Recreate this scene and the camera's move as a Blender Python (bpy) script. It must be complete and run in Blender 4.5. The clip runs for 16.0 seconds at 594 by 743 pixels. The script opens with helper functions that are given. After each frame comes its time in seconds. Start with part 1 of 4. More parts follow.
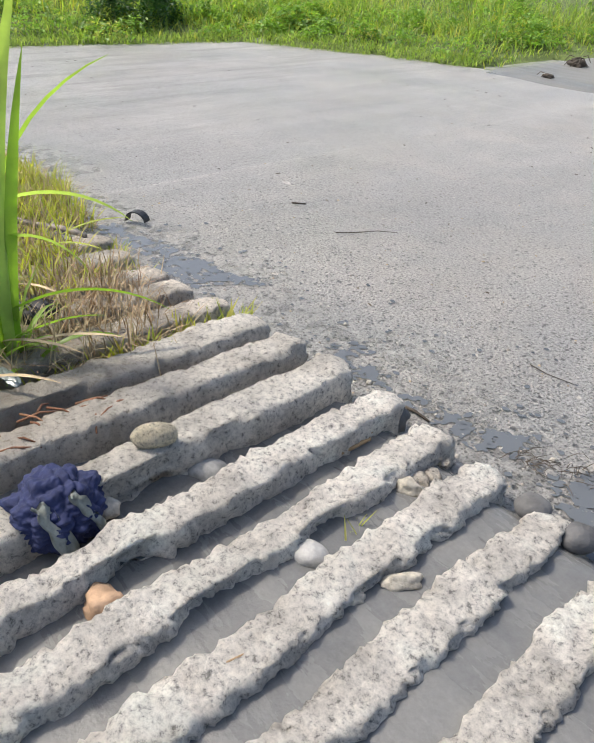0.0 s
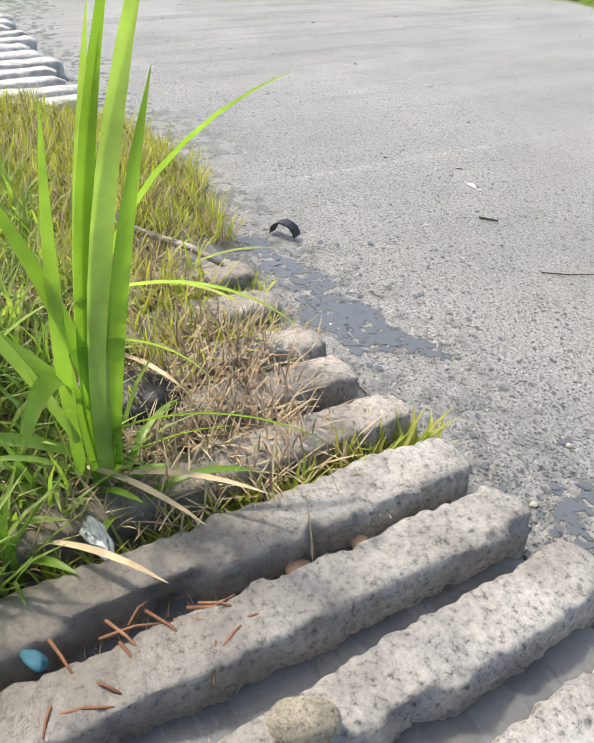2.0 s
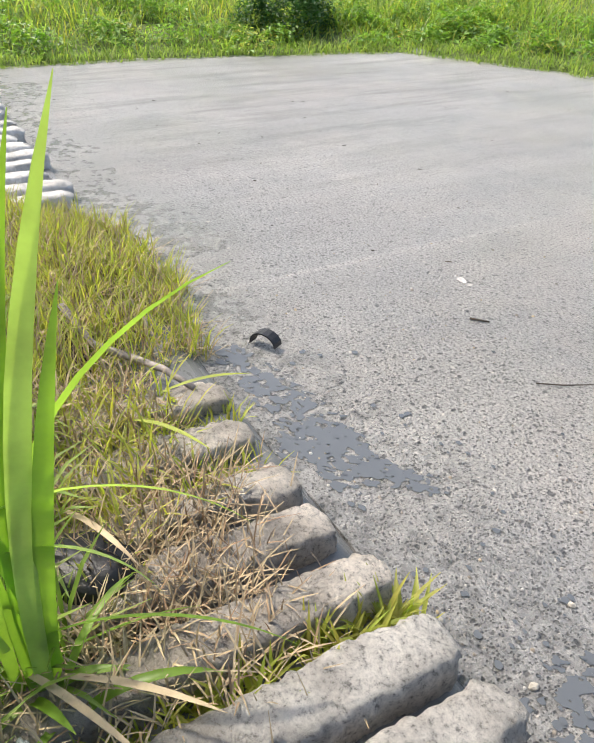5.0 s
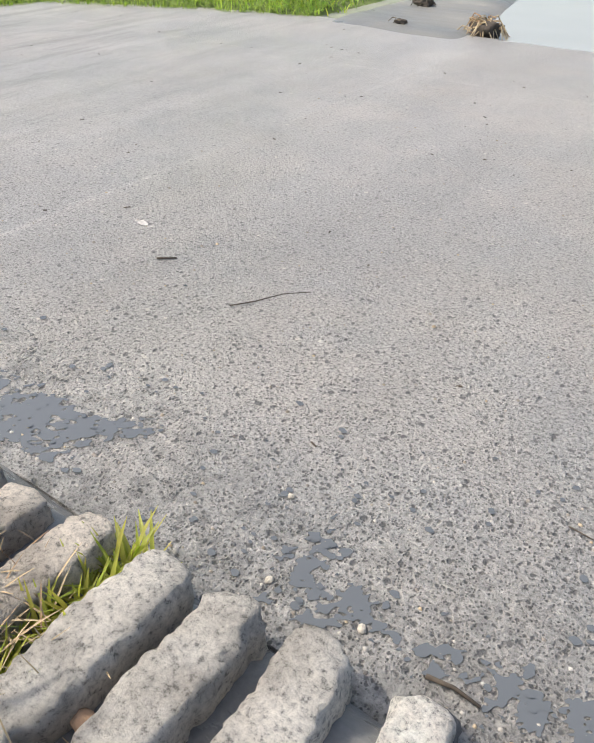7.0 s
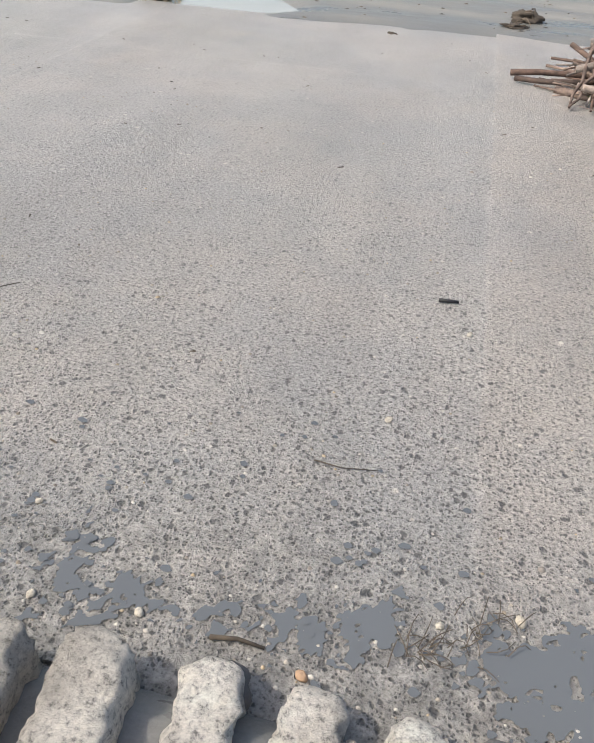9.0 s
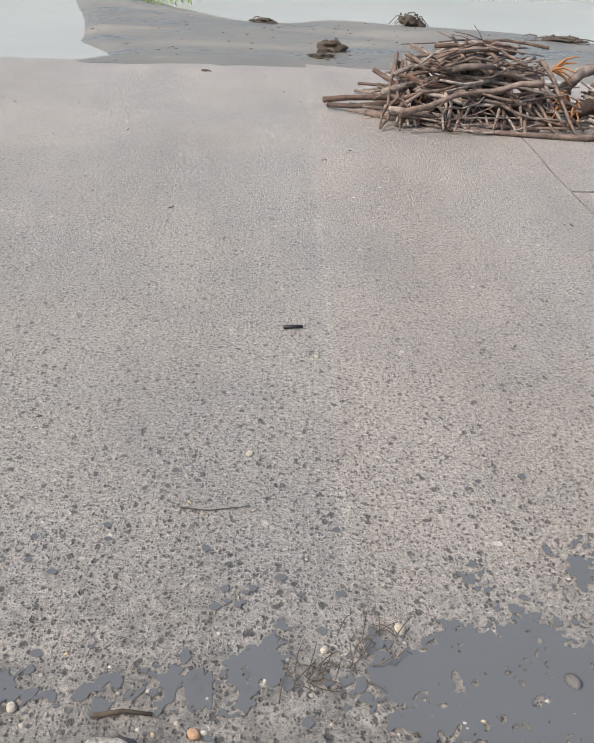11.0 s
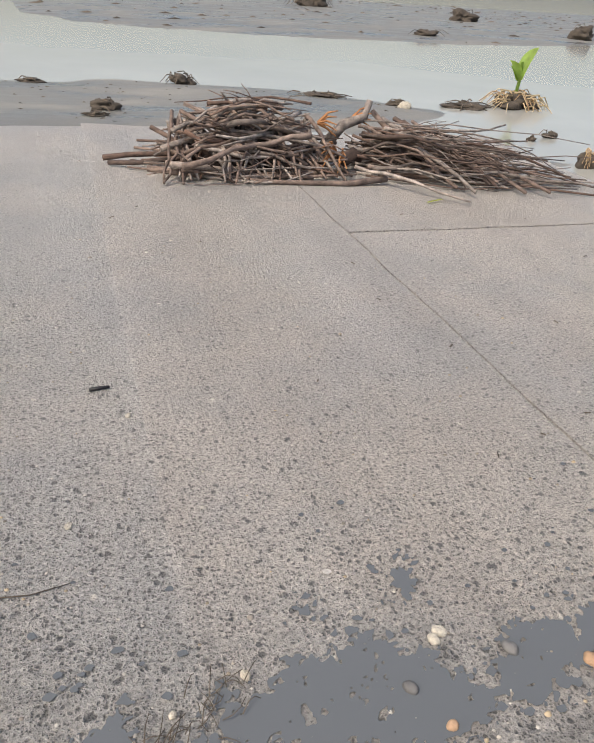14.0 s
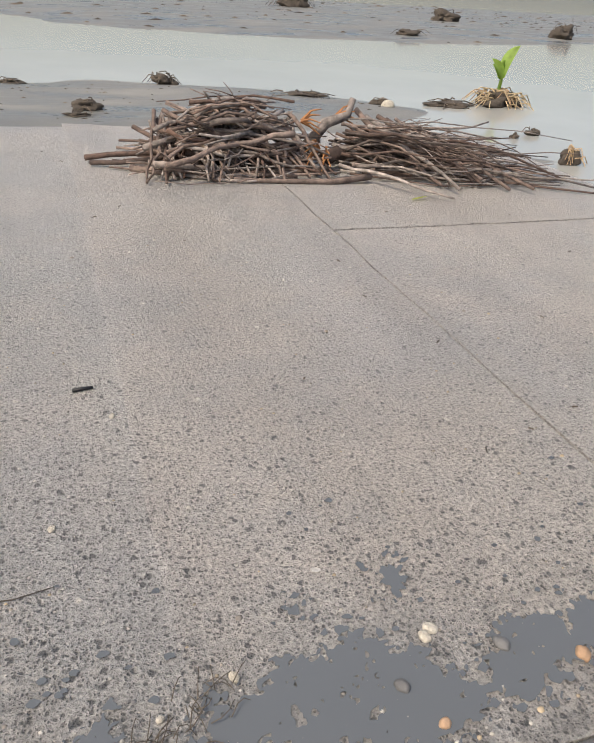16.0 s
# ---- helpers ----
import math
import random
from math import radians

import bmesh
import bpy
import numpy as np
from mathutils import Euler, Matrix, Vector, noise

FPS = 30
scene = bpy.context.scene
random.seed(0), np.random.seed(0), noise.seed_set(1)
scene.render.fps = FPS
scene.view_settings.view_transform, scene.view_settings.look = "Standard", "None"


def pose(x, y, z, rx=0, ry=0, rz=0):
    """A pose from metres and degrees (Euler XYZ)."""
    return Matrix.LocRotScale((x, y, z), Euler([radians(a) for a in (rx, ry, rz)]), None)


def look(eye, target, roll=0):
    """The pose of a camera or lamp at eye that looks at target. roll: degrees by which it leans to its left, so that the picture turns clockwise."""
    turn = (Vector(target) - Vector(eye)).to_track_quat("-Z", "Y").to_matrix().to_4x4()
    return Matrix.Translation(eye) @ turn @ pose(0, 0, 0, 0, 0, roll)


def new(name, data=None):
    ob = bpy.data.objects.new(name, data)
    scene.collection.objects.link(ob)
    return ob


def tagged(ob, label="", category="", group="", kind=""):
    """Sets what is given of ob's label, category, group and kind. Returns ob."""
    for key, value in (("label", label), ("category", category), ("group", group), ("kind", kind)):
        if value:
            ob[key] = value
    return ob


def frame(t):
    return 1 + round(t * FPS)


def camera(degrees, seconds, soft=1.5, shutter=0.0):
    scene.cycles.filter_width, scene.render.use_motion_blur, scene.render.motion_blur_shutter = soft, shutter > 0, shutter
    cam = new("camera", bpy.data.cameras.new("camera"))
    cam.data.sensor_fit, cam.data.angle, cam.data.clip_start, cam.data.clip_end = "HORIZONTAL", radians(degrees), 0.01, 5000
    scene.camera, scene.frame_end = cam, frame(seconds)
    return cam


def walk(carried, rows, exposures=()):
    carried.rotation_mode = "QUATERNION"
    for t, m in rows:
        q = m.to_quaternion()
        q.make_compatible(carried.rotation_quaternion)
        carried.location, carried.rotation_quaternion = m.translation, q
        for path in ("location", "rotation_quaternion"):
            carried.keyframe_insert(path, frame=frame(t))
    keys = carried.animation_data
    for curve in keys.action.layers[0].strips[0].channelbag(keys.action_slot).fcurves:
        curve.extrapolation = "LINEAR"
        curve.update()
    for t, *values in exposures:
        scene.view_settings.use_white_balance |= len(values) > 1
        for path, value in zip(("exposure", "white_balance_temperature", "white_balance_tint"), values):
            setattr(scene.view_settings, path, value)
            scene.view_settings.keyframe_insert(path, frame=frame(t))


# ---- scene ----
import collections

cam = camera(45.8, 16.0)
PATH = [
    (0, (1.094, -0.265, 1.314), (-0.203, 0.845, 0.271), 2.2),
    (0.5, (0.868, -0.203, 1.108), (-0.483, 0.749, -0.018), 4.3),
    (1, (0.626, 0.014, 1.163), (-0.772, 0.804, -0.03), 3.9),
    (1.5, (0.414, 0.053, 1.262), (-0.969, 0.865, 0.067), 3.1),
    (2, (0.202, 0.102, 1.328), (-1.189, 0.904, 0.137), 2.5),
    (2.3, (0.143, 0.15, 1.39), (-1.398, 0.788, 0.286), 1.0),
    (2.5, (0.111, 0.224, 1.423), (-1.452, 0.829, 0.333), 0.3),
    (3, (0.048, 0.288, 1.455), (-1.491, 0.966, 0.373), 0.5),
    (3.2, (0.0, 0.266, 1.464), (-1.561, 0.929, 0.404), 0.7),
    (5.3, (-0.005, 0.346, 1.45), (-1.412, 1.246, 0.35), 0.9),
    (5.5, (0.009, 0.368, 1.446), (-1.299, 1.367, 0.31), 1.1),
    (6, (0.069, 0.403, 1.427), (-1.042, 1.581, 0.254), 1.5),
    (6.5, (0.098, 0.435, 1.393), (-0.906, 1.703, 0.217), 0.7),
    (7, (0.111, 0.442, 1.387), (-0.852, 1.751, 0.221), 0.1),
    (7.5, (0.118, 0.447, 1.387), (-0.8, 1.786, 0.219), 0.4),
    (8, (0.112, 0.444, 1.391), (-0.814, 1.783, 0.23), 0.5),
    (8.5, (0.112, 0.457, 1.365), (-0.647, 1.899, 0.205), 0.7),
    (9, (0.15, 0.468, 1.377), (-0.157, 2.03, 0.166), 3.7),
    (9.5, (0.199, 0.474, 1.401), (0.018, 2.116, 0.273), 3.8),
    (10, (0.206, 0.483, 1.397), (0.152, 2.136, 0.273), 4.0),
    (10.2, (0.212, 0.479, 1.408), (0.208, 2.124, 0.27), 2.8),
    (12.5, (0.178, 0.495, 1.404), (0.299, 2.159, 0.301), 3.8),
    (13, (0.18, 0.49, 1.405), (0.396, 2.155, 0.317), 4.4),
    (13.5, (0.213, 0.481, 1.399), (0.728, 2.114, 0.364), 4.9),
    (14, (0.205, 0.462, 1.431), (0.781, 2.101, 0.44), 4.4),
    (14.5, (0.182, 0.474, 1.423), (0.622, 2.17, 0.46), 4.9),
    (15, (0.191, 0.478, 1.416), (0.619, 2.157, 0.418), 4.6),
    (15.5, (0.204, 0.478, 1.416), (0.65, 2.151, 0.414), 4.0),
    (16, (0.215, 0.476, 1.407), (0.826, 2.105, 0.421), 4.2),
]
EXPOSURES = [(0.0, 0.50, 6650, 9), (1.5, 0.66, 6650, 9), (2.5, 0.74, 6600, 8), (5.5, 0.65, 6700, 9), (8.5, 0.47, 6750, 9), (10.0, 0.36, 6850, 10), (12.5, 0.26, 6950, 11), (16.0, 0.22, 7050, 11)]
walk(cam, [(t, look(eye, target, roll)) for t, eye, target, roll in PATH], EXPOSURES)

# world and sun: hazy daylight, sun high behind the left shoulder
SUN_FROM = Vector((-0.62, -0.30, 0.95)).normalized()
world = bpy.data.worlds.new("sky")
scene.world = world
world.use_nodes = True
wn = world.node_tree.nodes
sky = wn.new("ShaderNodeTexSky")
sky.sky_type = "NISHITA"
sky.sun_disc = False
sky.sun_elevation = math.asin(SUN_FROM.z)
sky.sun_rotation = math.atan2(SUN_FROM.x, SUN_FROM.y)
sky.dust_density = 4.0
sky.air_density = 1.0
sky.ozone_density = 1.0
world.node_tree.links.new(sky.outputs[0], wn["Background"].inputs[0])
wn["Background"].inputs[1].default_value = 0.165
sun_data = bpy.data.lights.new("sun", "SUN")
sun_data.energy, sun_data.angle, sun_data.color = 2.3, radians(4.0), (1.0, 0.94, 0.84)
sun = new("sun", sun_data)
sun.matrix_world = look(SUN_FROM * 30, (0, 0, 0))
scene.view_settings.exposure = 0.0


# ---------- materials ----------
def mat(name, rough=0.8):
    m = bpy.data.materials.new(name)
    m.use_nodes = True
    b = m.node_tree.nodes["Principled BSDF"]
    b.inputs["Roughness"].default_value = rough
    return m, m.node_tree.nodes, m.node_tree.links, b


def noise_tex(n, l, vec, scale, detail=6.0, rough=0.6):
    t = n.new("ShaderNodeTexNoise")
    t.inputs["Scale"].default_value = scale
    t.inputs["Detail"].default_value = detail
    t.inputs["Roughness"].default_value = rough
    l.new(vec, t.inputs["Vector"])
    return t.outputs["Fac"]


def ramp(n, l, fac, stops):
    r = n.new("ShaderNodeValToRGB")
    e = r.color_ramp.elements
    while len(e) < len(stops):
        e.new(0.5)
    for k, (p, c) in zip(e, stops):
        k.position = p
        k.color = (*c, 1) if len(c) == 3 else (c[0], c[0], c[0], 1)
    l.new(fac, r.inputs[0])
    return r.outputs[0]


def mix(n, l, fac, a, b, how="MIX"):
    m = n.new("ShaderNodeMix")
    m.data_type, m.blend_type = "RGBA", how
    for sock, v in ((m.inputs[0], fac), (m.inputs[6], a), (m.inputs[7], b)):
        if isinstance(v, (int, float)):
            sock.default_value = v
        elif isinstance(v, tuple):
            sock.default_value = (*v, 1)
        else:
            l.new(v, sock)
    return m.outputs[2]


def maths(n, l, op, a, b=0.0):
    m = n.new("ShaderNodeMath")
    m.operation = op
    for sock, v in ((m.inputs[0], a), (m.inputs[1], b)):
        if isinstance(v, (int, float)):
            sock.default_value = v
        else:
            l.new(v, sock)
    return m.outputs[0]


def bump(n, l, b, height, strength, dist):
    k = n.new("ShaderNodeBump")
    k.inputs["Strength"].default_value = strength
    k.inputs["Distance"].default_value = dist
    l.new(height, k.inputs["Height"])
    l.new(k.outputs[0], b.inputs["Normal"])


def place(n):
    return n.new("ShaderNodeNewGeometry").outputs["Position"]


def concrete_slab():
    m, n, l, b = mat("worn_concrete_slab", 0.6)
    p = place(n)
    sep = n.new("ShaderNodeSeparateXYZ")
    l.new(p, sep.inputs[0])
    # laitance worn off near the kerb ribs, silt film further out
    worn = n.new("ShaderNodeMapRange")
    l.new(maths(n, l, "ADD", sep.outputs["Y"], maths(n, l, "MULTIPLY", noise_tex(n, l, p, 0.9, 4), 1.6)), worn.inputs["Value"])
    worn.inputs["From Min"].default_value, worn.inputs["From Max"].default_value = 6.8, 2.6
    worn.inputs["To Min"].default_value, worn.inputs["To Max"].default_value = 0.40, 1.0
    base = ramp(n, l, noise_tex(n, l, p, 0.55, 5), [(0.3, (0.30, 0.295, 0.28)), (0.5, (0.37, 0.355, 0.33)), (0.68, (0.44, 0.42, 0.385))])
    warm = ramp(n, l, noise_tex(n, l, p, 1.3, 4), [(0.45, (0.0,)), (0.62, (1.0,))])
    base = mix(n, l, maths(n, l, "MULTIPLY", warm, 0.35), base, (0.38, 0.335, 0.29))
    cast = n.new("ShaderNodeObjectInfo").outputs["Color"]
    base = mix(n, l, 0.55, base, cast)
    silted = ramp(n, l, noise_tex(n, l, p, 0.8, 6, 0.65), [(0.44, (0.0,)), (0.56, (1.0,))])
    base = mix(n, l, maths(n, l, "MULTIPLY", silted, 0.45), base, (0.30, 0.305, 0.305))
    streak = n.new("ShaderNodeMapping")
    streak.inputs["Scale"].default_value = (1.5, 0.30, 1.0)
    streak.inputs["Rotation"].default_value = (0, 0, 0.12)
    l.new(p, streak.inputs["Vector"])
    base = mix(n, l, 1.0, base, ramp(n, l, noise_tex(n, l, streak.outputs[0], 1.1, 7, 0.6), [(0.36, (0.96,)), (0.5, (1.05,)), (0.64, (1.12,))]), "MULTIPLY")
    # silt lines left by running water towards the far end
    rill = n.new("ShaderNodeMapping")
    rill.inputs["Scale"].default_value = (5.5, 0.55, 1.0)
    rill.inputs["Rotation"].default_value = (0, 0, 0.10)
    l.new(p, rill.inputs["Vector"])
    far = n.new("ShaderNodeMapRange")
    far.inputs["From Min"].default_value, far.inputs["From Max"].default_value = -2.2, -6.5
    l.new(sep.outputs["X"], far.inputs["Value"])
    lines_of_silt = ramp(n, l, noise_tex(n, l, rill.outputs[0], 1.0, 8, 0.68), [(0.40, (1.0,)), (0.50, (0.0,))])
    base = mix(n, l, maths(n, l, "MULTIPLY", maths(n, l, "MULTIPLY", lines_of_silt, far.outputs[0]), 0.55), base, (0.205, 0.20, 0.185))
    # pale mortar rubbed out of the cast seams
    seams = None
    for axis, at in (("X", 0.39), ("X", -2.78), ("Y", 5.93)):
        off = maths(n, l, "ABSOLUTE", maths(n, l, "ADD", maths(n, l, "SUBTRACT", sep.outputs[axis], at), maths(n, l, "MULTIPLY", maths(n, l, "SUBTRACT", noise_tex(n, l, p, 7, 3), 0.5), 0.05)))
        line = ramp(n, l, off, [(0.004, (1.0,)), (0.028, (0.0,))])
        seams = line if seams is None else maths(n, l, "MAXIMUM", seams, line)
    seams = maths(n, l, "MULTIPLY", seams, ramp(n, l, noise_tex(n, l, p, 3, 5, 0.7), [(0.42, (0.0,)), (0.62, (0.6,))]))
    base = mix(n, l, seams, base, (0.52, 0.50, 0.47))
    fine = noise_tex(n, l, p, 80, 6, 0.75)
    base = mix(n, l, 1.0, base, ramp(n, l, fine, [(0.36, (0.54,)), (0.5, (1.09,)), (0.66, (1.58,))]), "MULTIPLY")
    col = base
    hgt = fine
    for scale, dark, lo, hi in ((120, (0.15, 0.145, 0.14), 0.22, 0.42), (58, (0.14, 0.135, 0.13), 0.2, 0.36), (30, (0.125, 0.122, 0.12), 0.18, 0.3), (17, (0.12, 0.12, 0.12), 0.12, 0.2)):
        v = n.new("ShaderNodeTexVoronoi")
        v.inputs["Scale"].default_value = scale
        wob = n.new("ShaderNodeVectorMath")
        wob.operation = "ADD"
        nz = n.new("ShaderNodeTexNoise")
        nz.inputs["Scale"].default_value = scale * 1.6
        l.new(p, nz.inputs["Vector"])
        sc = n.new("ShaderNodeVectorMath")
        sc.operation = "SCALE"
        sc.inputs["Scale"].default_value = 0.55 / scale
        l.new(nz.outputs["Color"], sc.inputs[0])
        l.new(p, wob.inputs[0])
        l.new(sc.outputs[0], wob.inputs[1])
        l.new(wob.outputs[0], v.inputs["Vector"])
        spot = ramp(n, l, v.outputs["Distance"], [(lo, (1.0,)), (hi, (0.0,))])
        sepc = n.new("ShaderNodeSeparateColor")
        l.new(v.outputs["Color"], sepc.inputs[0])
        pick = maths(n, l, "GREATER_THAN", sepc.outputs[0], 0.5 if scale > 50 else 0.7)
        amount = maths(n, l, "MULTIPLY", maths(n, l, "MULTIPLY", spot, pick), maths(n, l, "MULTIPLY", worn.outputs[0], 0.9))
        col = mix(n, l, amount, col, dark)
        pale = maths(n, l, "MULTIPLY", maths(n, l, "MULTIPLY", ramp(n, l, v.outputs["Distance"], [(0.12, (1.0,)), (0.2, (0.0,))]), maths(n, l, "LESS_THAN", sepc.outputs[1], 0.06)), 0.9)
        col = mix(n, l, pale, col, (0.62, 0.59, 0.53))
        hgt = maths(n, l, "SUBTRACT", hgt, maths(n, l, "MULTIPLY", amount, 0.5))
    # damp patches where water stands and drains beside the ribs
    near = n.new("ShaderNodeMapRange")
    near.inputs["From Min"].default_value, near.inputs["From Max"].default_value = 1.75, 1.35
    l.new(sep.outputs["Y"], near.inputs["Value"])
    wet = maths(n, l, "MULTIPLY", near.outputs[0], ramp(n, l, noise_tex(n, l, p, 10, 7, 0.7), [(0.46, (0.0,)), (0.56, (1.0,))]))
    col = mix(n, l, maths(n, l, "MULTIPLY", wet, 0.36), col, (0.12, 0.125, 0.13))
    l.new(col, b.inputs["Base Color"])
    damp = ramp(n, l, noise_tex(n, l, p, 0.7, 3), [(0.4, (0.28,)), (0.62, (0.55,))])
    l.new(maths(n, l, "MULTIPLY", damp, maths(n, l, "SUBTRACT", 1.0, maths(n, l, "MULTIPLY", wet, 0.6))), b.inputs["Roughness"])
    bump(n, l, b, maths(n, l, "ADD", hgt, noise_tex(n, l, p, 26, 5, 0.7)), 1.0, 0.016)
    return m


def rough_concrete(name, tint, scale=1.0, pale=0.62):
    m, n, l, b = mat(name, 0.9)
    p = place(n)
    big = noise_tex(n, l, p, 6 * scale, 5)
    pits = noise_tex(n, l, p, 58 * scale, 8, 0.78)
    col = ramp(n, l, big, [(0.32, tuple(c * 0.62 for c in tint)), (0.52, tint), (0.7, tuple(min(0.85, c * 1.15) for c in tint))])
    col = mix(n, l, 1.0, col, ramp(n, l, pits, [(0.37, (0.30,)), (0.45, (0.88,)), (0.52, (1.08,)), (0.64, (1.30,))]), "MULTIPLY")
    # grime and dried silt towards the buried end
    sep = n.new("ShaderNodeSeparateXYZ")
    l.new(p, sep.inputs[0])
    grime = ramp(n, l, noise_tex(n, l, p, 2.3, 5), [(0.46, (0.0,)), (0.62, (1.0,))])
    col = mix(n, l, maths(n, l, "MULTIPLY", grime, pale), col, (0.19, 0.165, 0.135))
    # dried brown silt washed over the weedy end of the ribs
    low = n.new("ShaderNodeMapRange")
    low.inputs["From Min"].default_value, low.inputs["From Max"].default_value = 0.95, 0.25
    l.new(maths(n, l, "ADD", sep.outputs["Y"], maths(n, l, "MULTIPLY", maths(n, l, "SUBTRACT", noise_tex(n, l, p, 5, 5, 0.65), 0.5), 1.2)), low.inputs["Value"])
    side = n.new("ShaderNodeMapRange")
    side.inputs["From Min"].default_value, side.inputs["From Max"].default_value = -0.25, -0.65
    l.new(sep.outputs["X"], side.inputs["Value"])
    col = mix(n, l, maths(n, l, "MULTIPLY", maths(n, l, "MULTIPLY", low.outputs[0], side.outputs[0]), 0.8), col, (0.30, 0.255, 0.205))
    l.new(col, b.inputs["Base Color"])
    bump(n, l, b, maths(n, l, "ADD", pits, maths(n, l, "MULTIPLY", noise_tex(n, l, p, 150, 5, 0.75), 0.6)), 1.0, 0.019)
    return m


def silt(name, dark, lite, rough=(0.12, 0.5), scale=3.0):
    m, n, l, b = mat(name)
    p = place(n)
    st = n.new("ShaderNodeMapping")
    st.inputs["Scale"].default_value = (0.45, 1.6, 1.0)
    l.new(p, st.inputs["Vector"])
    big = noise_tex(n, l, st.outputs[0], scale, 7, 0.62)
    fine = noise_tex(n, l, p, 70, 5, 0.7)
    col = ramp(n, l, big, [(0.3, dark), (0.66, lite)])
    col = mix(n, l, 1.0, col, ramp(n, l, fine, [(0.3, (0.86,)), (0.7, (1.1,))]), "MULTIPLY")
    l.new(col, b.inputs["Base Color"])
    l.new(ramp(n, l, big, [(0.38, (rough[0],)), (0.6, (rough[1],))]), b.inputs["Roughness"])
    bump(n, l, b, maths(n, l, "ADD", fine, maths(n, l, "MULTIPLY", big, 2.0)), 0.25, 0.008)
    return m


def water_mat(name, col, rough, wave, strength):
    m, n, l, b = mat(name, rough)
    p = place(n)
    c = ramp(n, l, noise_tex(n, l, p, 0.25, 4), [(0.3, tuple(k * 0.9 for k in col)), (0.7, tuple(k * 1.08 for k in col))])
    l.new(c, b.inputs["Base Color"])
    b.inputs["IOR"].default_value = 1.33
    bump(n, l, b, noise_tex(n, l, p, wave, 3), strength, 0.02)
    return m


def varied(name, cols, rough=0.6, scale=12, translucent=0.0, relief=0.0, per="island", swing=(0.65, 1.25)):
    m, n, l, b = mat(name, rough)
    p = place(n)
    if per == "island":
        r = n.new("ShaderNodeNewGeometry").outputs["Random Per Island"]
    else:
        r = n.new("ShaderNodeObjectInfo").outputs["Random"]
    k = len(cols) - 1
    col = ramp(n, l, r, [(i / max(1, k), c) for i, c in enumerate(cols)])
    nz = noise_tex(n, l, p, scale, 5)
    col = mix(n, l, 1.0, col, ramp(n, l, nz, [(0.3, (swing[0],)), (0.7, (swing[1],))]), "MULTIPLY")
    l.new(col, b.inputs["Base Color"])
    if relief:
        bump(n, l, b, noise_tex(n, l, p, scale * 4, 5), 0.8, relief)
    if translucent:
        out = n["Material Output"]
        tr = n.new("ShaderNodeBsdfTranslucent")
        l.new(mix(n, l, 1.0, col, (1.5, 1.6, 0.7), "MULTIPLY"), tr.inputs[0])
        ms = n.new("ShaderNodeMixShader")
        ms.inputs[0].default_value = translucent
        l.new(b.outputs[0], ms.inputs[1])
        l.new(tr.outputs[0], ms.inputs[2])
        l.new(ms.outputs[0], out.inputs[0])
    return m


M_SLAB = concrete_slab()
M_RIB = rough_concrete("weathered_rib_concrete", (0.78, 0.74, 0.675), 1.0, 0.16)
M_RIB_GREY = rough_concrete("lichened_rib_concrete", (0.70, 0.665, 0.60), 1.0, 0.25)
M_RIB_OLD = rough_concrete("grimy_rib_concrete", (0.66, 0.60, 0.52), 1.0, 0.42)
M_RIB_FAR = varied("pale_rib_concrete", [(0.56, 0.54, 0.50), (0.64, 0.62, 0.58)], 0.9, 14, 0, 0.02, "object", (0.55, 1.25))
M_MUD = silt("wet_grey_silt", (0.115, 0.118, 0.118), (0.185, 0.185, 0.178), (0.12, 0.4), 4.0)
M_BANK = silt("river_silt", (0.10, 0.104, 0.096), (0.245, 0.24, 0.22), (0.2, 0.7), 0.9)
M_SOIL = varied("dark_soil", [(0.06, 0.045, 0.03), (0.11, 0.085, 0.06)], 0.95, 18, 0, 0.01)
M_TURF = varied("mossy_turf", [(0.09, 0.13, 0.03), (0.12, 0.16, 0.04)], 0.95, 9, 0, 0.02)
M_RIVER = water_mat("silty_river_water", (0.37, 0.375, 0.345), 0.10, 1.2, 0.001)
M_POOL = water_mat("shallow_puddle_water", (0.118, 0.130, 0.142), 0.05, 9.0, 0.004)
M_GRASS = varied("fresh_grass", [(0.17, 0.26, 0.05), (0.25, 0.36, 0.08), (0.35, 0.41, 0.13)], 0.5, 9, 0.5)
M_TALL = varied("tall_grass_leaf", [(0.17, 0.29, 0.04), (0.24, 0.37, 0.07), (0.34, 0.45, 0.15)], 0.4, 6, 0.5, 0, "object")
M_YELLOW = varied("yellowing_grass", [(0.40, 0.36, 0.08), (0.33, 0.40, 0.06), (0.50, 0.46, 0.15)], 0.6, 9, 0.4)
M_DRY = varied("dry_straw", [(0.38, 0.29, 0.17), (0.50, 0.40, 0.25), (0.30, 0.18, 0.10)], 0.8, 14)
M_LEAF = varied("bank_leaves", [(0.10, 0.21, 0.035), (0.18, 0.33, 0.05), (0.27, 0.42, 0.08), (0.14, 0.27, 0.05)], 0.5, 3, 0.4)
M_BUSH = varied("dark_bush_leaves", [(0.035, 0.10, 0.025), (0.06, 0.16, 0.035)], 0.5, 3, 0.3)
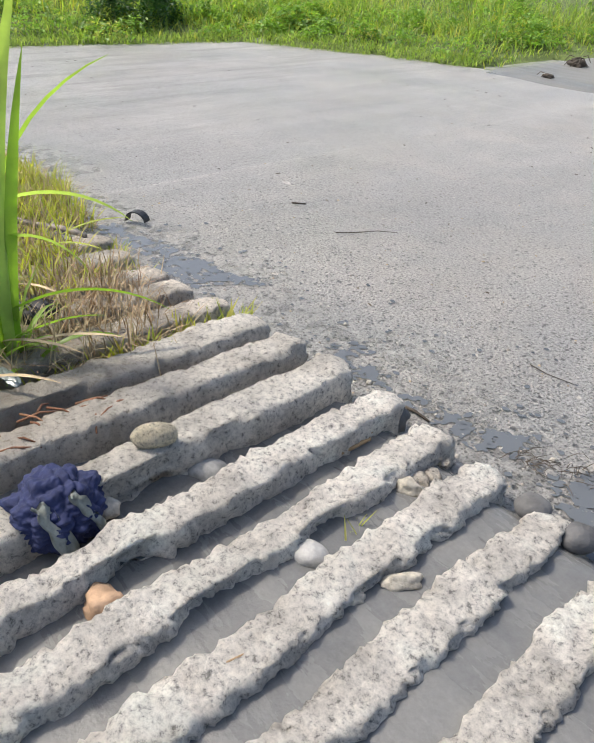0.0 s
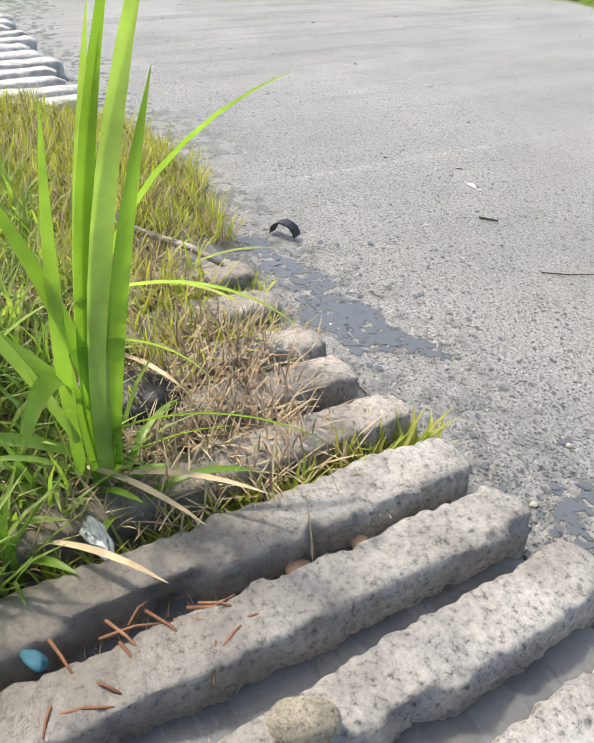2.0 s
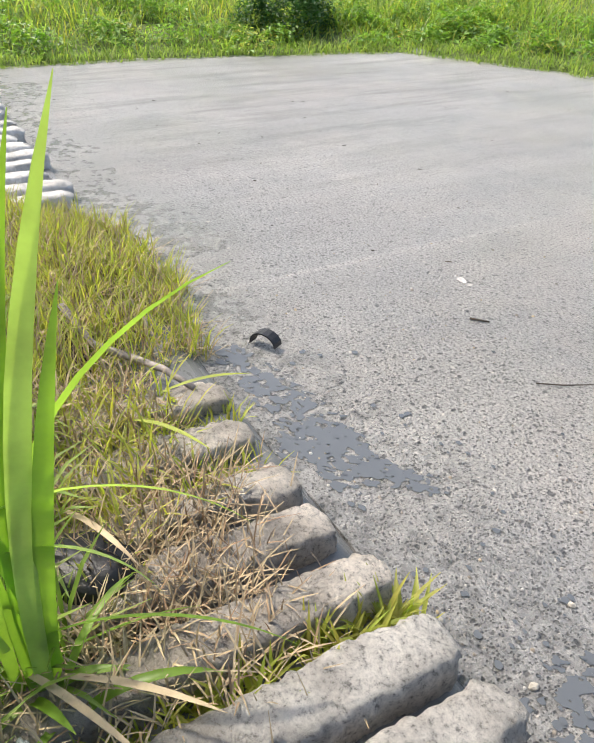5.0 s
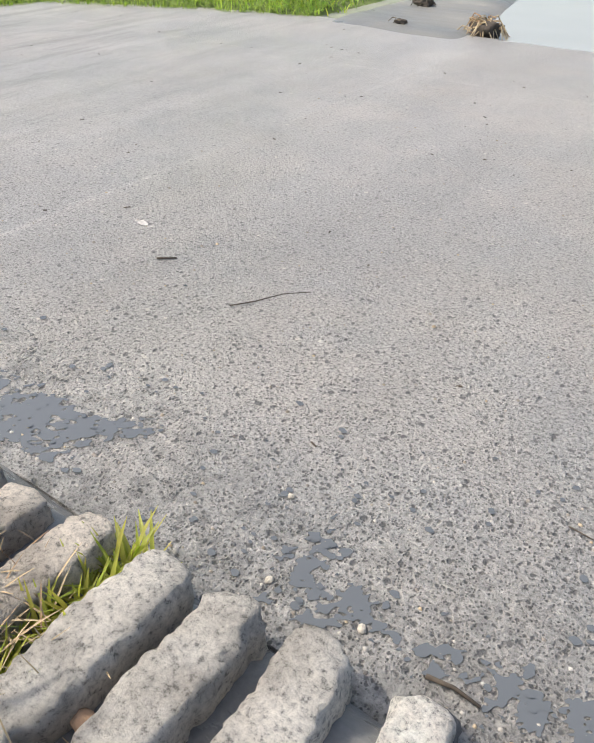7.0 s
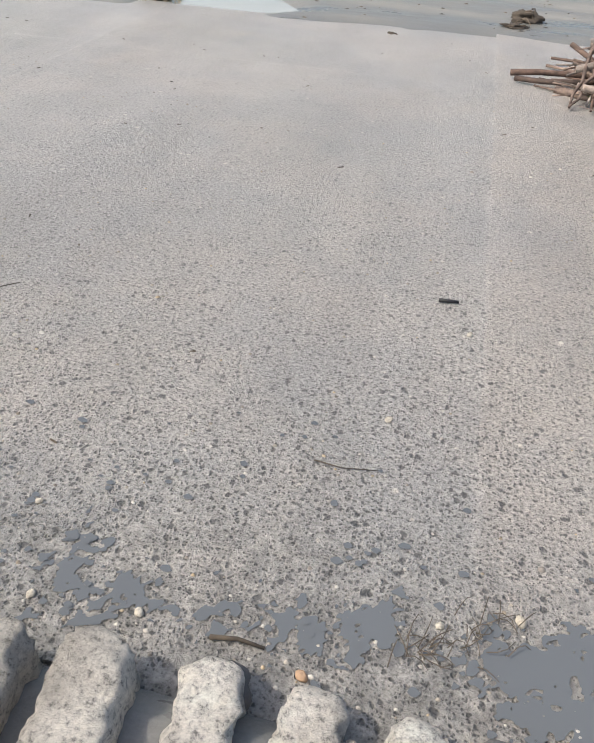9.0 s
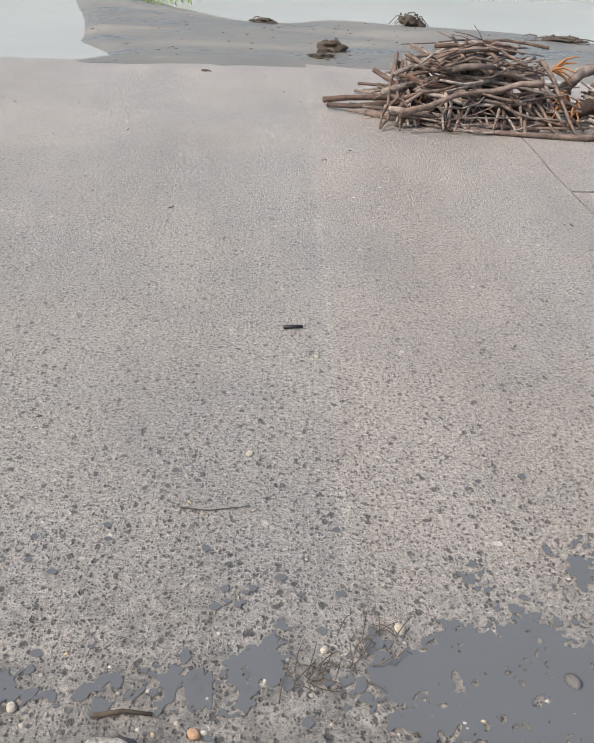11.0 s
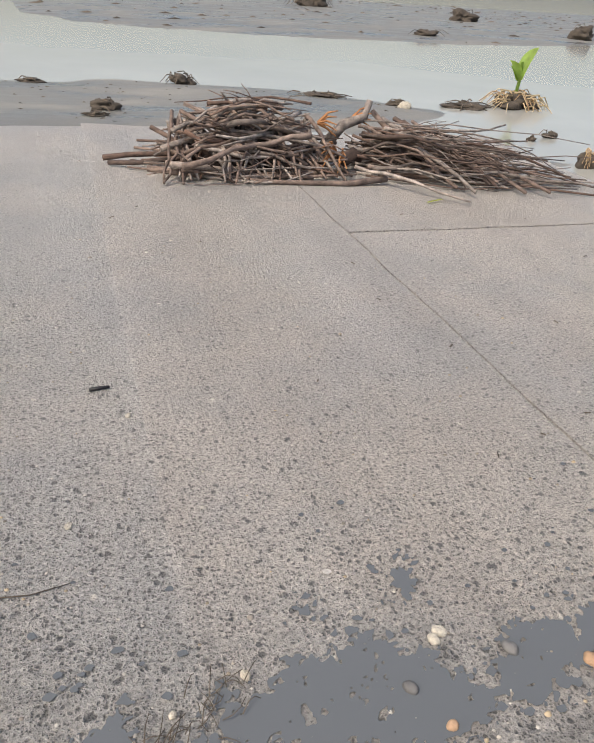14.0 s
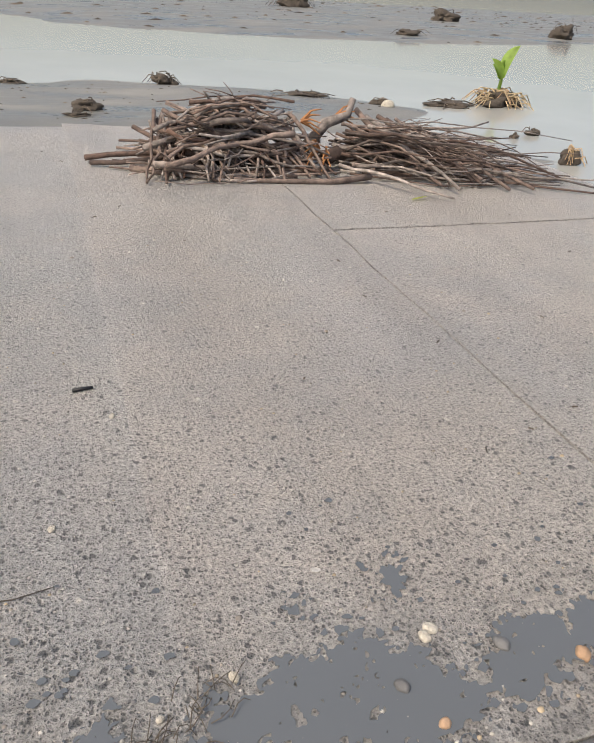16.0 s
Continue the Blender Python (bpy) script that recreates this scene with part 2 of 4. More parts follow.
M_BARK = varied("grey_brown_bark", [(0.085, 0.052, 0.040), (0.20, 0.150, 0.125), (0.045, 0.028, 0.022), (0.34, 0.30, 0.27), (0.12, 0.068, 0.048)], 0.85, 17, 0, 0.005, "object", (0.38, 1.55))
M_CUT = varied("torn_orange_wood", [(0.34, 0.14, 0.05), (0.42, 0.20, 0.08)], 0.8, 20, 0, 0.003, "object")
M_STONE = varied("river_stone", [(0.09, 0.09, 0.092), (0.15, 0.148, 0.145)], 0.7, 22, 0, 0.004, "object")
M_STONE_LIGHT = varied("pale_grey_stone", [(0.30, 0.30, 0.29), (0.36, 0.355, 0.34)], 0.75, 26, 0, 0.003, "object")
M_CREAM = rough_concrete("pitted_cream_stone", (0.70, 0.63, 0.47), 2.2, 0.0)
M_PALE = varied("pitted_pale_stone", [(0.46, 0.42, 0.34), (0.52, 0.49, 0.43)], 0.9, 55, 0, 0.006, "object")
M_ORANGE = varied("ochre_stone", [(0.36, 0.23, 0.14), (0.42, 0.28, 0.18)], 0.8, 30, 0, 0.004, "object")
M_PEB = varied("mixed_pebbles", [(0.20, 0.20, 0.19), (0.55, 0.53, 0.48), (0.32, 0.28, 0.23), (0.14, 0.14, 0.145), (0.5, 0.4, 0.26)], 0.6, 30)
M_CLOTH = varied("navy_cloth", [(0.014, 0.021, 0.075), (0.018, 0.027, 0.09)], 0.85, 40, 0, 0.002, "object")
M_WHITE = varied("grey_white_cloth", [(0.34, 0.38, 0.36), (0.42, 0.45, 0.42)], 0.8, 40, 0, 0.002, "object")
M_BLACK = varied("black_rubber", [(0.012, 0.012, 0.014), (0.02, 0.02, 0.022)], 0.45, 20, 0, 0.003, "object")
M_CANE = varied("split_cane", [(0.40, 0.27, 0.14), (0.46, 0.32, 0.18)], 0.7, 30, 0, 0.002, "object")
M_DEBRIS = varied("dark_debris", [(0.05, 0.042, 0.035), (0.10, 0.08, 0.06), (0.16, 0.13, 0.10)], 0.9, 30)
M_PLASTIC = varied("clear_grey_plastic", [(0.24, 0.27, 0.27), (0.30, 0.33, 0.33)], 0.2, 20, 0, 0, "object")
M_TEAL = varied("teal_plastic", [(0.02, 0.10, 0.14), (0.03, 0.13, 0.17)], 0.75, 20, 0, 0, "object")
M_REDDISH = varied("reddish_dead_stalk", [(0.20, 0.085, 0.045), (0.27, 0.13, 0.07)], 0.8, 30, 0, 0, "object")
M_JOINT = varied("joint_filler", [(0.05, 0.048, 0.045), (0.07, 0.066, 0.06)], 0.95, 30)
M_LIME = varied("chalky_scuff", [(0.50, 0.48, 0.45), (0.55, 0.53, 0.50)], 0.9, 40)


# ---------- mesh helpers ----------
def part(name, bm, material, parent=None, label="", smooth=False):
    me = bpy.data.meshes.new(name)
    bm.to_mesh(me)
    bm.free()
    if smooth:
        me.polygons.foreach_set("use_smooth", [True] * len(me.polygons))
    me.materials.append(material)
    ob = new(name, me)
    ob.parent = parent
    if label:
        tagged(ob, label)
    return ob


def raw(name, verts, faces, material, parent=None, smooth=False):
    me = bpy.data.meshes.new(name)
    me.from_pydata([tuple(map(float, v)) for v in verts], [], faces)
    me.update()
    if smooth:
        me.polygons.foreach_set("use_smooth", [True] * len(me.polygons))
    me.materials.append(material)
    ob = new(name, me)
    ob.parent = parent
    return ob


def empty(name, at, label, category, group="", kind=""):
    ob = new(name)
    ob.location = at
    tagged(ob, label, category, group, kind)
    return ob


def under(ob, parent):
    """Hang ob, built in world coordinates, under a parent that stands at its own place."""
    ob.parent = parent
    ob.matrix_parent_inverse = Matrix.Translation(parent.location).inverted()
    return ob


def nz(x, y, z=0.0, s=1.0):
    return noise.noise(Vector((x * s, y * s, z * s)))


def fbm(x, y, s=1.0, o=4, z=0.0):
    return sum(nz(x, y, z + i * 7.1, s * 2 ** i) / 2 ** i for i in range(o))


def contour(f, x0, x1, y0, y1, res, z):
    """Triangles of the region f > 0, clipped along its outline."""
    nx, ny = int((x1 - x0) / res) + 1, int((y1 - y0) / res) + 1
    val = [[f(x0 + i * res, y0 + j * res) for j in range(ny)] for i in range(nx)]
    verts, faces, index = [], [], {}

    def vert(key, x, y):
        if key not in index:
            index[key] = len(verts)
            verts.append((x, y, z))
        return index[key]

    for i in range(nx - 1):
        for j in range(ny - 1):
            cell = ((i, j), (i + 1, j), (i + 1, j + 1), (i, j + 1))
            if max(val[a][b] for a, b in cell) <= 0:
                continue
            for tri in ((0, 1, 2), (0, 2, 3)):
                poly = []
                for k in range(3):
                    a, b = cell[tri[k]], cell[tri[(k + 1) % 3]]
                    va, vb = val[a[0]][a[1]], val[b[0]][b[1]]
                    if va > 0:
                        poly.append(vert(a, x0 + a[0] * res, y0 + a[1] * res))
                    if (va > 0) != (vb > 0):
                        u = va / (va - vb)
                        key = (min(a, b), max(a, b))
                        poly.append(vert(key, x0 + (a[0] + u * (b[0] - a[0])) * res, y0 + (a[1] + u * (b[1] - a[1])) * res))
                if len(poly) >= 3:
                    faces.append(poly)
    return verts, faces


def sdist(poly, x, y):
    """Signed distance to a closed outline, positive inside."""
    best, inside = 1e9, False
    for (ax, ay), (bx, by) in zip(poly, poly[1:] + poly[:1]):
        dx, dy = bx - ax, by - ay
        u = max(0.0, min(1.0, ((x - ax) * dx + (y - ay) * dy) / (dx * dx + dy * dy + 1e-9)))
        best = min(best, math.hypot(x - ax - u * dx, y - ay - u * dy))
        if (ay > y) != (by > y) and x < (bx - ax) * (y - ay) / (by - ay) + ax:
            inside = not inside
    return best if inside else -best


def tube(bm, pts, r0, r1, sides=6, wob=0.0):
    """A tapered round stick along pts."""
    rings = []
    for i, p in enumerate(pts):
        p = Vector(p)
        d = (Vector(pts[min(i + 1, len(pts) - 1)]) - Vector(pts[max(i - 1, 0)])).normalized()
        a = d.cross(Vector((0, 0, 1)) if abs(d.z) < 0.9 else Vector((1, 0, 0))).normalized()
        b = d.cross(a)
        r = r0 + (r1 - r0) * i / (len(pts) - 1)
        rings.append([bm.verts.new(p + (a * math.cos(k * math.tau / sides) + b * math.sin(k * math.tau / sides)) * r * (1 + random.uniform(-wob, wob))) for k in range(sides)])
    for u, v in zip(rings, rings[1:]):
        for k in range(sides):
            bm.faces.new((u[k], u[(k + 1) % sides], v[(k + 1) % sides], v[k]))
    bm.faces.new(rings[0][::-1])
    bm.faces.new(rings[-1])


def rock(rx, ry, rz, seed, rough=0.25, sub=3):
    bm = bmesh.new()
    bmesh.ops.create_icosphere(bm, subdivisions=sub, radius=1.0)
    for v in bm.verts:
        c = v.co.normalized()
        k = 1 + rough * nz(c.x + seed, c.y, c.z, 1.3) + rough * 0.3 * nz(c.x, c.y + seed, c.z, 4.5)
        v.co = Vector((c.x * rx * k, c.y * ry * k, c.z * rz * k))
    return bm


def blade(verts, faces, x, y, z, h, w, yaw, lean, droop, segs=4, fold=0.25, twist=0.0):
    """One grass leaf: a tapered, folded strip that leans and droops."""
    cx, cy = math.cos(yaw), math.sin(yaw)
    px, py, pz, ang = x, y, z, lean
    base = len(verts)
    for i in range(segs + 1):
        u = i / segs
        ww = w * (0.55 + 0.9 * u) * (1 - u ** 2.2) * 0.5 + 0.0006
        c, s = math.cos(twist) * ww, math.sin(twist) * ww
        ox, oy, oz = -cy * c + cx * math.cos(ang) * s, cx * c + cy * math.cos(ang) * s, -math.sin(ang) * s
        verts.append((px + ox, py + oy, pz + oz + fold * ww * math.cos(twist)))
        verts.append((px, py, pz))
        verts.append((px - ox, py - oy, pz - oz + fold * ww * math.cos(twist)))
        step = h / segs
        px += cx * math.sin(ang) * step
        py += cy * math.sin(ang) * step
        pz += math.cos(ang) * step
        ang += droop / segs
    for i in range(segs):
        a = base + i * 3
        faces.append((a, a + 1, a + 4, a + 3))
        faces.append((a + 1, a + 2, a + 5, a + 4))


# ---------- the ground, one sheet to the horizon ----------
BANK = [(-9.3, 1.1), (-9.15, 3.5), (-8.45, 6.6), (-6.5, 7.35), (-5.0, 7.75), (-4.95, 9.2), (-4.6, 12), (-3.9, 22), (-3.3, 28), (-2.4, 33), (-1.5, 60), (-700, 60), (-700, -700), (-7.2, -700), (-7.1, 1.0)]
RIVER = [(-4.2, 60), (-2.6, 30), (-3.2, 20), (-2.2, 12.6), (-1.5, 11.3), (-0.5, 10.4), (0.4, 10.2), (0.9, 10.7), (1.75, 10.45), (3.1, 10.1), (4.1, 9.35), (4.6, 8.9), (3.9, 8.2), (3.75, 7.2), (4.15, 6.5), (4.9, 5.85), (6.5, 5.2), (9, 3.0), (16, -4), (40, -20), (700, -60), (700, 700), (-20, 700)]
POOL = [(-3.1, 7.55), (-2.2, 7.45), (-1.35, 7.95), (-1.9, 8.8), (-2.2, 10.2), (-2.9, 12.4), (-4.1, 12.4), (-3.8, 10.5), (-3.4, 8.8)]
ISLAND = [(-0.6, 27), (-0.4, 23.5), (1, 20.5), (3.5, 19.7), (7, 19), (9.5, 19.2), (13, 20), (18, 21.7), (30, 23), (60, 26), (60, 46), (42, 47), (23, 45), (10, 43), (1.2, 38)]
SLAB_EDGE = 7.6


def soil_height(x, y):
    river = sdist(RIVER, x, y)
    h = max(-0.35, min(0.03, -0.09 * river))
    if sdist(BANK, x, y) <= 0 and x < -4.8 and y > 0.9:
        return -0.10
    if x > -4.9:
        h = min(h, max(-0.25, -0.30 * sdist(POOL, x, y) + 0.01))
        cover = min(1.0, max(0.0, (y - 7.1 - 0.3 * fbm(x, y, 0.7, 3)) / 0.7))
        if river < 0:
            h = h * cover + (-0.10) * (1 - cover) if y > 1.0 else (-0.16 if x < 1.5 and -2.4 < y else 0.01 + 0.012 * fbm(x, y, 1.5, 3))
        h += 0.010 * fbm(x, y, 1.1, 4) * cover
    isle = sdist(ISLAND, x, y)
    if isle > -3:
        h = max(h, min(0.12, 0.05 * isle + 0.02 * fbm(x, y, 0.5, 4)))
    bank = sdist(BANK, x, y)
    if bank > -0.3:
        h = max(h, min(1.4, 0.02 + 0.09 * max(0, bank)) + 0.04 * fbm(x, y, 0.6, 3))
    # soil mound among the ribs
    mound = sdist([(-4.3, 1.02), (-3.1, 1.25), (-2.3, 1.1), (-1.9, 0.75), (-1.35, 0.5), (-1.0, 0.2), (-0.9, -0.6), (-0.9, -3), (-4.3, -3)], x, y)
    if mound > -0.1 and bank < 0:
        h = max(h, min(0.10, -0.05 + 0.4 * mound) + 0.02 * fbm(x, y, 4, 3))
    return h


def lines(stops):
    out = []
    for (a, step), (b, _) in zip(stops, stops[1:]):
        k = max(1, int(round((b - a) / step)))
        out += [a + (b - a) * i / k for i in range(k)]
    return out + [stops[-1][0]]


gx = lines([(-700, 200), (-60, 12), (-20, 1.2), (-9.6, 0.25), (-4.4, 0.1), (-0.6, 0.2), (8, 0.8), (24, 3), (60, 80), (700, 1)])
gy = lines([(-700, 200), (-40, 8), (-6, 0.7), (-1.2, 0.1), (1.4, 0.6), (6.8, 0.14), (12.6, 0.5), (24, 1.5), (50, 8), (90, 120), (700, 1)])
gv = [(x, y, soil_height(x, y)) for x in gx for y in gy]
ny = len(gy)
gf = [(i * ny + j, (i + 1) * ny + j, (i + 1) * ny + j + 1, i * ny + j + 1) for i in range(len(gx) - 1) for j in range(ny - 1)]
ground = raw("ground", gv, gf, M_BANK, smooth=True)
tagged(ground, "wet grey river silt rising to a grassy bank", "ground", kind="structure")
ground.data.materials.append(M_SOIL)
ground.data.materials.append(M_TURF)
for f in ground.data.polygons:
    c = f.center
    if (c.x < -0.85 and c.y < 1.3) or sdist(BANK, c.x, c.y) > -0.15:
        f.material_index = 2 if sdist(BANK, c.x, c.y) > -0.4 else 1

water = raw("water", [(-30, 5.5, -0.022), (3.9, 5.5, -0.022), (8.0, 2.0, -0.022), (700, -60, -0.022), (700, 700, -0.022), (-30, 700, -0.022)], [(0, 1, 2, 3, 4, 5)], M_RIVER)
tagged(water, "still silty grey river water", "water", kind="structure")

# ---------- concrete slab in panels ----------
slab = empty("road", (0, 0, 0), "worn grey concrete ford slab with exposed gravel", "road", kind="structure")


def panel(x0, x1, y0, y1, g):
    """One cast panel, its arrises crumbled along the joints."""
    bm = bmesh.new()
    x0, x1, y0, y1 = x0 + g, x1 - g, y0 + g, y1 - g
    loop = []
    for (ax, ay), (bx, by) in (((x0, y0), (x1, y0)), ((x1, y0), (x1, y1)), ((x1, y1), (x0, y1)), ((x0, y1), (x0, y0))):
        k = max(2, int(math.hypot(bx - ax, by - ay) / 0.12))
        for i in range(k):
            u = i / k
            x, y = ax + (bx - ax) * u, ay + (by - ay) * u
            loop.append((x + 0.014 * nz(x, y, 3, 3), y + 0.014 * nz(x, y, 9, 3)))
    top = [bm.verts.new((x, y, 0.0)) for x, y in loop]
    low = [bm.verts.new((x, y, -0.09)) for x, y in loop]
    bm.faces.new(top)
    for i in range(len(top)):
        j = (i + 1) % len(top)
        bm.faces.new((low[i], low[j], top[j], top[i]))
    ob = part("panel", bm, M_SLAB, slab)
    ob.color = (0.42, 0.385, 0.35, 1) if x0 > 0.3 else ((0.375, 0.36, 0.34, 1) if x0 > -2.9 else (0.37, 0.365, 0.355, 1))
    return ob


for x0, x1, rows in ((-9.6, -6.0, (1.13, 5.93, 8.0)), (-6.0, -2.78, (1.13, 5.93, 7.75)), (-2.78, 0.39, (1.13, 5.93, 7.7)), (0.39, 1.885, (1.13, 5.93, 8.4)), (1.885, 4.6, (1.13, 4.47, 7.4)), (4.6, 7.6, (1.13, 4.47))):
    for y0, y1 in zip(rows, rows[1:]):
        panel(x0, x1, y0, y1, 0.013 if x0 > 1.8 else 0.0)
joint_bed = raw("joint_bed", [(-9.6, 1.13, -0.06), (7.6, 1.13, -0.06), (7.6, 4.5, -0.06), (4.6, 7.3, -0.06), (1.9, 8.3, -0.06), (-9.6, 7.9, -0.06)], [(0, 1, 2, 3, 4, 5)], M_JOINT, slab)
tagged(joint_bed, "dark joint filler below the panels")

# ---------- ribs ----------
# x of the far edge, height and end of each rib
RIBS = [(-1.80, 0.115, 1.09), (-1.548, 0.13, 1.06), (-1.28, 0.135, 1.075), (-1.08, 0.15, 1.07), (-0.868, 0.155, 1.10), (-0.636, 0.165, 1.115), (-0.443, 0.165, 1.125), (-0.248, 0.155, 1.15), (-0.04, 0.138, 1.165), (0.155, 0.112, 1.18), (0.36, 0.10, 1.17), (0.565, 0.094, 1.15), (0.79, 0.09, 1.10), (1.0, 0.088, 1.06), (1.21, 0.086, 1.03)]


def rib_mesh(x1, width, y0, y1, top, seed, step, rough, skew=0.0):
    """A rough precast beam with rounded, broken arrises and honeycombed faces."""
    bm = bmesh.new()
    prof = [(-0.52, -1), (-0.51, -0.2), (-0.505, 0.2), (-0.50, 0.5), (-0.49, 0.74), (-0.465, 0.9), (-0.41, 0.975), (-0.3, 1.0), (-0.18, 1.0), (-0.06, 1.01), (0.06, 1.01), (0.18, 1.0), (0.3, 1.0), (0.41, 0.975), (0.465, 0.9), (0.49, 0.74), (0.50, 0.5), (0.505, 0.2), (0.51, -0.2), (0.52, -1)]
    k = int((y1 - y0) / step)
    rings = []
    for i in range(k + 1):
        y = y0 + (y1 - y0) * i / k
        end = max(0.0, 1 - (y1 - y) / 0.07)
        wear = fbm(seed, y, 2.2, 3)
        chip = max(0.0, nz(seed * 1.7, y, 5.0, 5.5) - 0.22)
        ring = []
        for px, pz in prof:
            w = width * (1 + 0.10 * wear)
            x = x1 + skew * (1.1 - y) - width / 2 + px * w * (1 - 0.16 * end * end)
            z = top * pz if pz > 0 else 0.12 * pz
            yy = y
            if pz > 0:
                n1 = fbm(x + seed, y, 9, 3, z)
                n2 = fbm(x + seed, y, 34, 3, z * 3)
                pit = min(0.0, nz(x + seed, y, z, 48) + 0.25)
                side = (1 if px > 0 else -1) * (1 if abs(px) > 0.38 else 0)
                x += (rough * (0.5 * n1 + 0.5 * n2 + 1.1 * pit) - 0.10 * chip * (px > 0.4)) * side
                z += rough * (0.34 * n1 + 0.34 * n2 + 0.9 * pit) * (1 if pz > 0.7 else 0.2) + 0.010 * wear * pz
                z -= (0.022 * end * end * (pz > 0.8)) + 0.10 * chip * (px > 0.4) * (pz > 0.7)
                yy = y + 0.012 * n1 - 0.030 * end * abs(px) * 2 * abs(px)
            ring.append(bm.verts.new((x, yy, z)))
        rings.append(ring)
    for a, b in zip(rings, rings[1:]):
        for j in range(len(prof) - 1):
            bm.faces.new((a[j], a[j + 1], b[j + 1], b[j]))
    bm.faces.new(rings[0])
    bm.faces.new(rings[-1][::-1])
    bmesh.ops.recalc_face_normals(bm, faces=bm.faces)
    return bm


for i, (x1, top, y1) in enumerate(RIBS):
    wide = 0.150 if i < 8 else 0.124
    skew = 0.0 if i < 7 else 0.065
    rib_mat = M_RIB_OLD if i < 5 else (M_RIB_GREY if i < 8 else M_RIB)
    r = part("concrete_rib", rib_mesh(x1, wide, -1.9, y1, top, i * 3.7, 0.012, 0.017 if i < 8 else 0.026, skew), rib_mat, None, "", True)
    kind_of = "pale pitted concrete rib half sunk in grey silt" if i > 7 else ("rough grey concrete rib standing proud of the slab" if i > 4 else "weathered concrete rib under straw and grass")
    tagged(r, kind_of, "concrete rib", "ribs beside the slab")

for i in range(13):
    x1 = -4.05 - i * 0.237
    r = part("concrete_rib", rib_mesh(x1, 0.15, -3.0, 1.115 + 0.06 * math.sin(i * 1.9), 0.125, 60 + i * 2.9, 0.06, 0.014), M_RIB_FAR, None, "", True)
    tagged(r, "pale concrete rib in a row beyond the grass", "concrete rib", "ribs beyond the grass")

# silt lying between the ribs
mv, mf = [], []
for i in range(137):
    for j in range(70):
        x, y = -2.6 + i * 0.03, -2.4 + j * 0.0515
        lift = 0.064 if x > -0.02 else (0.062 if x > -0.21 else 0.06)
        mv.append((x, y, lift + 0.009 * fbm(x, y, 5, 3) + 0.003 * fbm(x, y, 23, 2) - (0.09 if y > 1.15 else (0.03 if y > 1.08 else 0))))
for i in range(136):
    for j in range(69):
        a = i * 70 + j
        mf.append((a, a + 70, a + 71, a + 1))
mud = raw("mud", mv, mf, M_MUD, smooth=True)
tagged(mud, "smooth wet grey mud lying between the ribs", "mud", kind="stuff")
fv = [(-7.2, -3, 0.02), (-4.0, -3, 0.02), (-4.0, 1.15, 0.02), (-7.2, 1.15, 0.02)]
far_mud = raw("mud", fv, [(0, 1, 2, 3)], M_MUD)
tagged(far_mud, "dark mud in the grooves of far ribs", "mud", kind="stuff")

# ---------- puddles on the slab ----------
def pieces(verts, faces):
    """Split a mesh into its connected sheets, largest first."""
    boss = list(range(len(verts)))

    def head(a):
        while boss[a] != a:
            boss[a] = boss[boss[a]]
            a = boss[a]
        return a

    for fc in faces:
        for a in fc[1:]:
            boss[head(a)] = head(fc[0])
    groups = collections.defaultdict(list)
    for fc in faces:
        groups[head(fc[0])].append(fc)
    out = []
    for fs in sorted(groups.values(), key=len, reverse=True):
        ids = sorted({a for fc in fs for a in fc})
        at = {a: k for k, a in enumerate(ids)}
        out.append(([verts[a] for a in ids], [[at[a] for a in fc] for fc in fs]))
    return out


def puddle(outline, seed, res, label, holes=0.5):
    z = 0.002 + 0.0001 * seed
    def f(x, y):
        d = sdist(outline, x, y)
        if d < -0.14:
            return -1.0
        return min(d, 0.07) + 0.06 * fbm(x + seed, y, 6, 2) + 0.075 * nz(x, y, seed, 24) + 0.085 * nz(x, y, seed + 2, 52) + 0.05 * nz(x, y, seed + 4, 100) - holes * 0.035
    xs, ys = [p[0] for p in outline], [p[1] for p in outline]
    sheets = pieces(*contour(f, min(xs) - 0.12, max(xs) + 0.12, max(1.135, min(ys) - 0.1), max(ys) + 0.12, res, z))
    for v, fc in sheets[1:]:
        base = len(drops[0])
        drops[0].extend(v)
        drops[1].extend([[base + a for a in q] for q in fc])
    return tagged(raw("puddle", *sheets[0], M_POOL), label, "puddle", "puddles along the ribs")


drops = ([], [])
puddle([(-2.3, 1.18), (-1.97, 1.16), (-1.35, 1.16), (-1.28, 1.34), (-1.18, 1.5), (-1.4, 1.46), (-1.65, 1.42), (-2.05, 1.38), (-2.3, 1.32)], 3, 0.010, "dark shallow puddle lying against the rib ends", 1.3)
puddle([(-0.59, 1.53), (-0.50, 1.42), (-0.46, 1.24), (-0.55, 1.22), (-0.60, 1.37)], 5, 0.009, "dark narrow puddle on the pebbly slab")
puddle([(-0.44, 1.38), (-0.30, 1.42), (-0.28, 1.32), (-0.42, 1.24), (-0.47, 1.27)], 8, 0.009, "dark broken puddle on the pebbly slab", 1.0)
puddle([(-0.20, 1.37), (-0.14, 1.38), (0.0, 1.40), (0.08, 1.31), (-0.05, 1.25), (-0.2, 1.27)], 11, 0.009, "dark broken puddle on the pebbly slab", 0.8)
puddle([(0.10, 1.40), (0.22, 1.50), (0.24, 1.36), (0.14, 1.25)], 13, 0.009, "small dark puddle on the pebbly slab", 0.9)
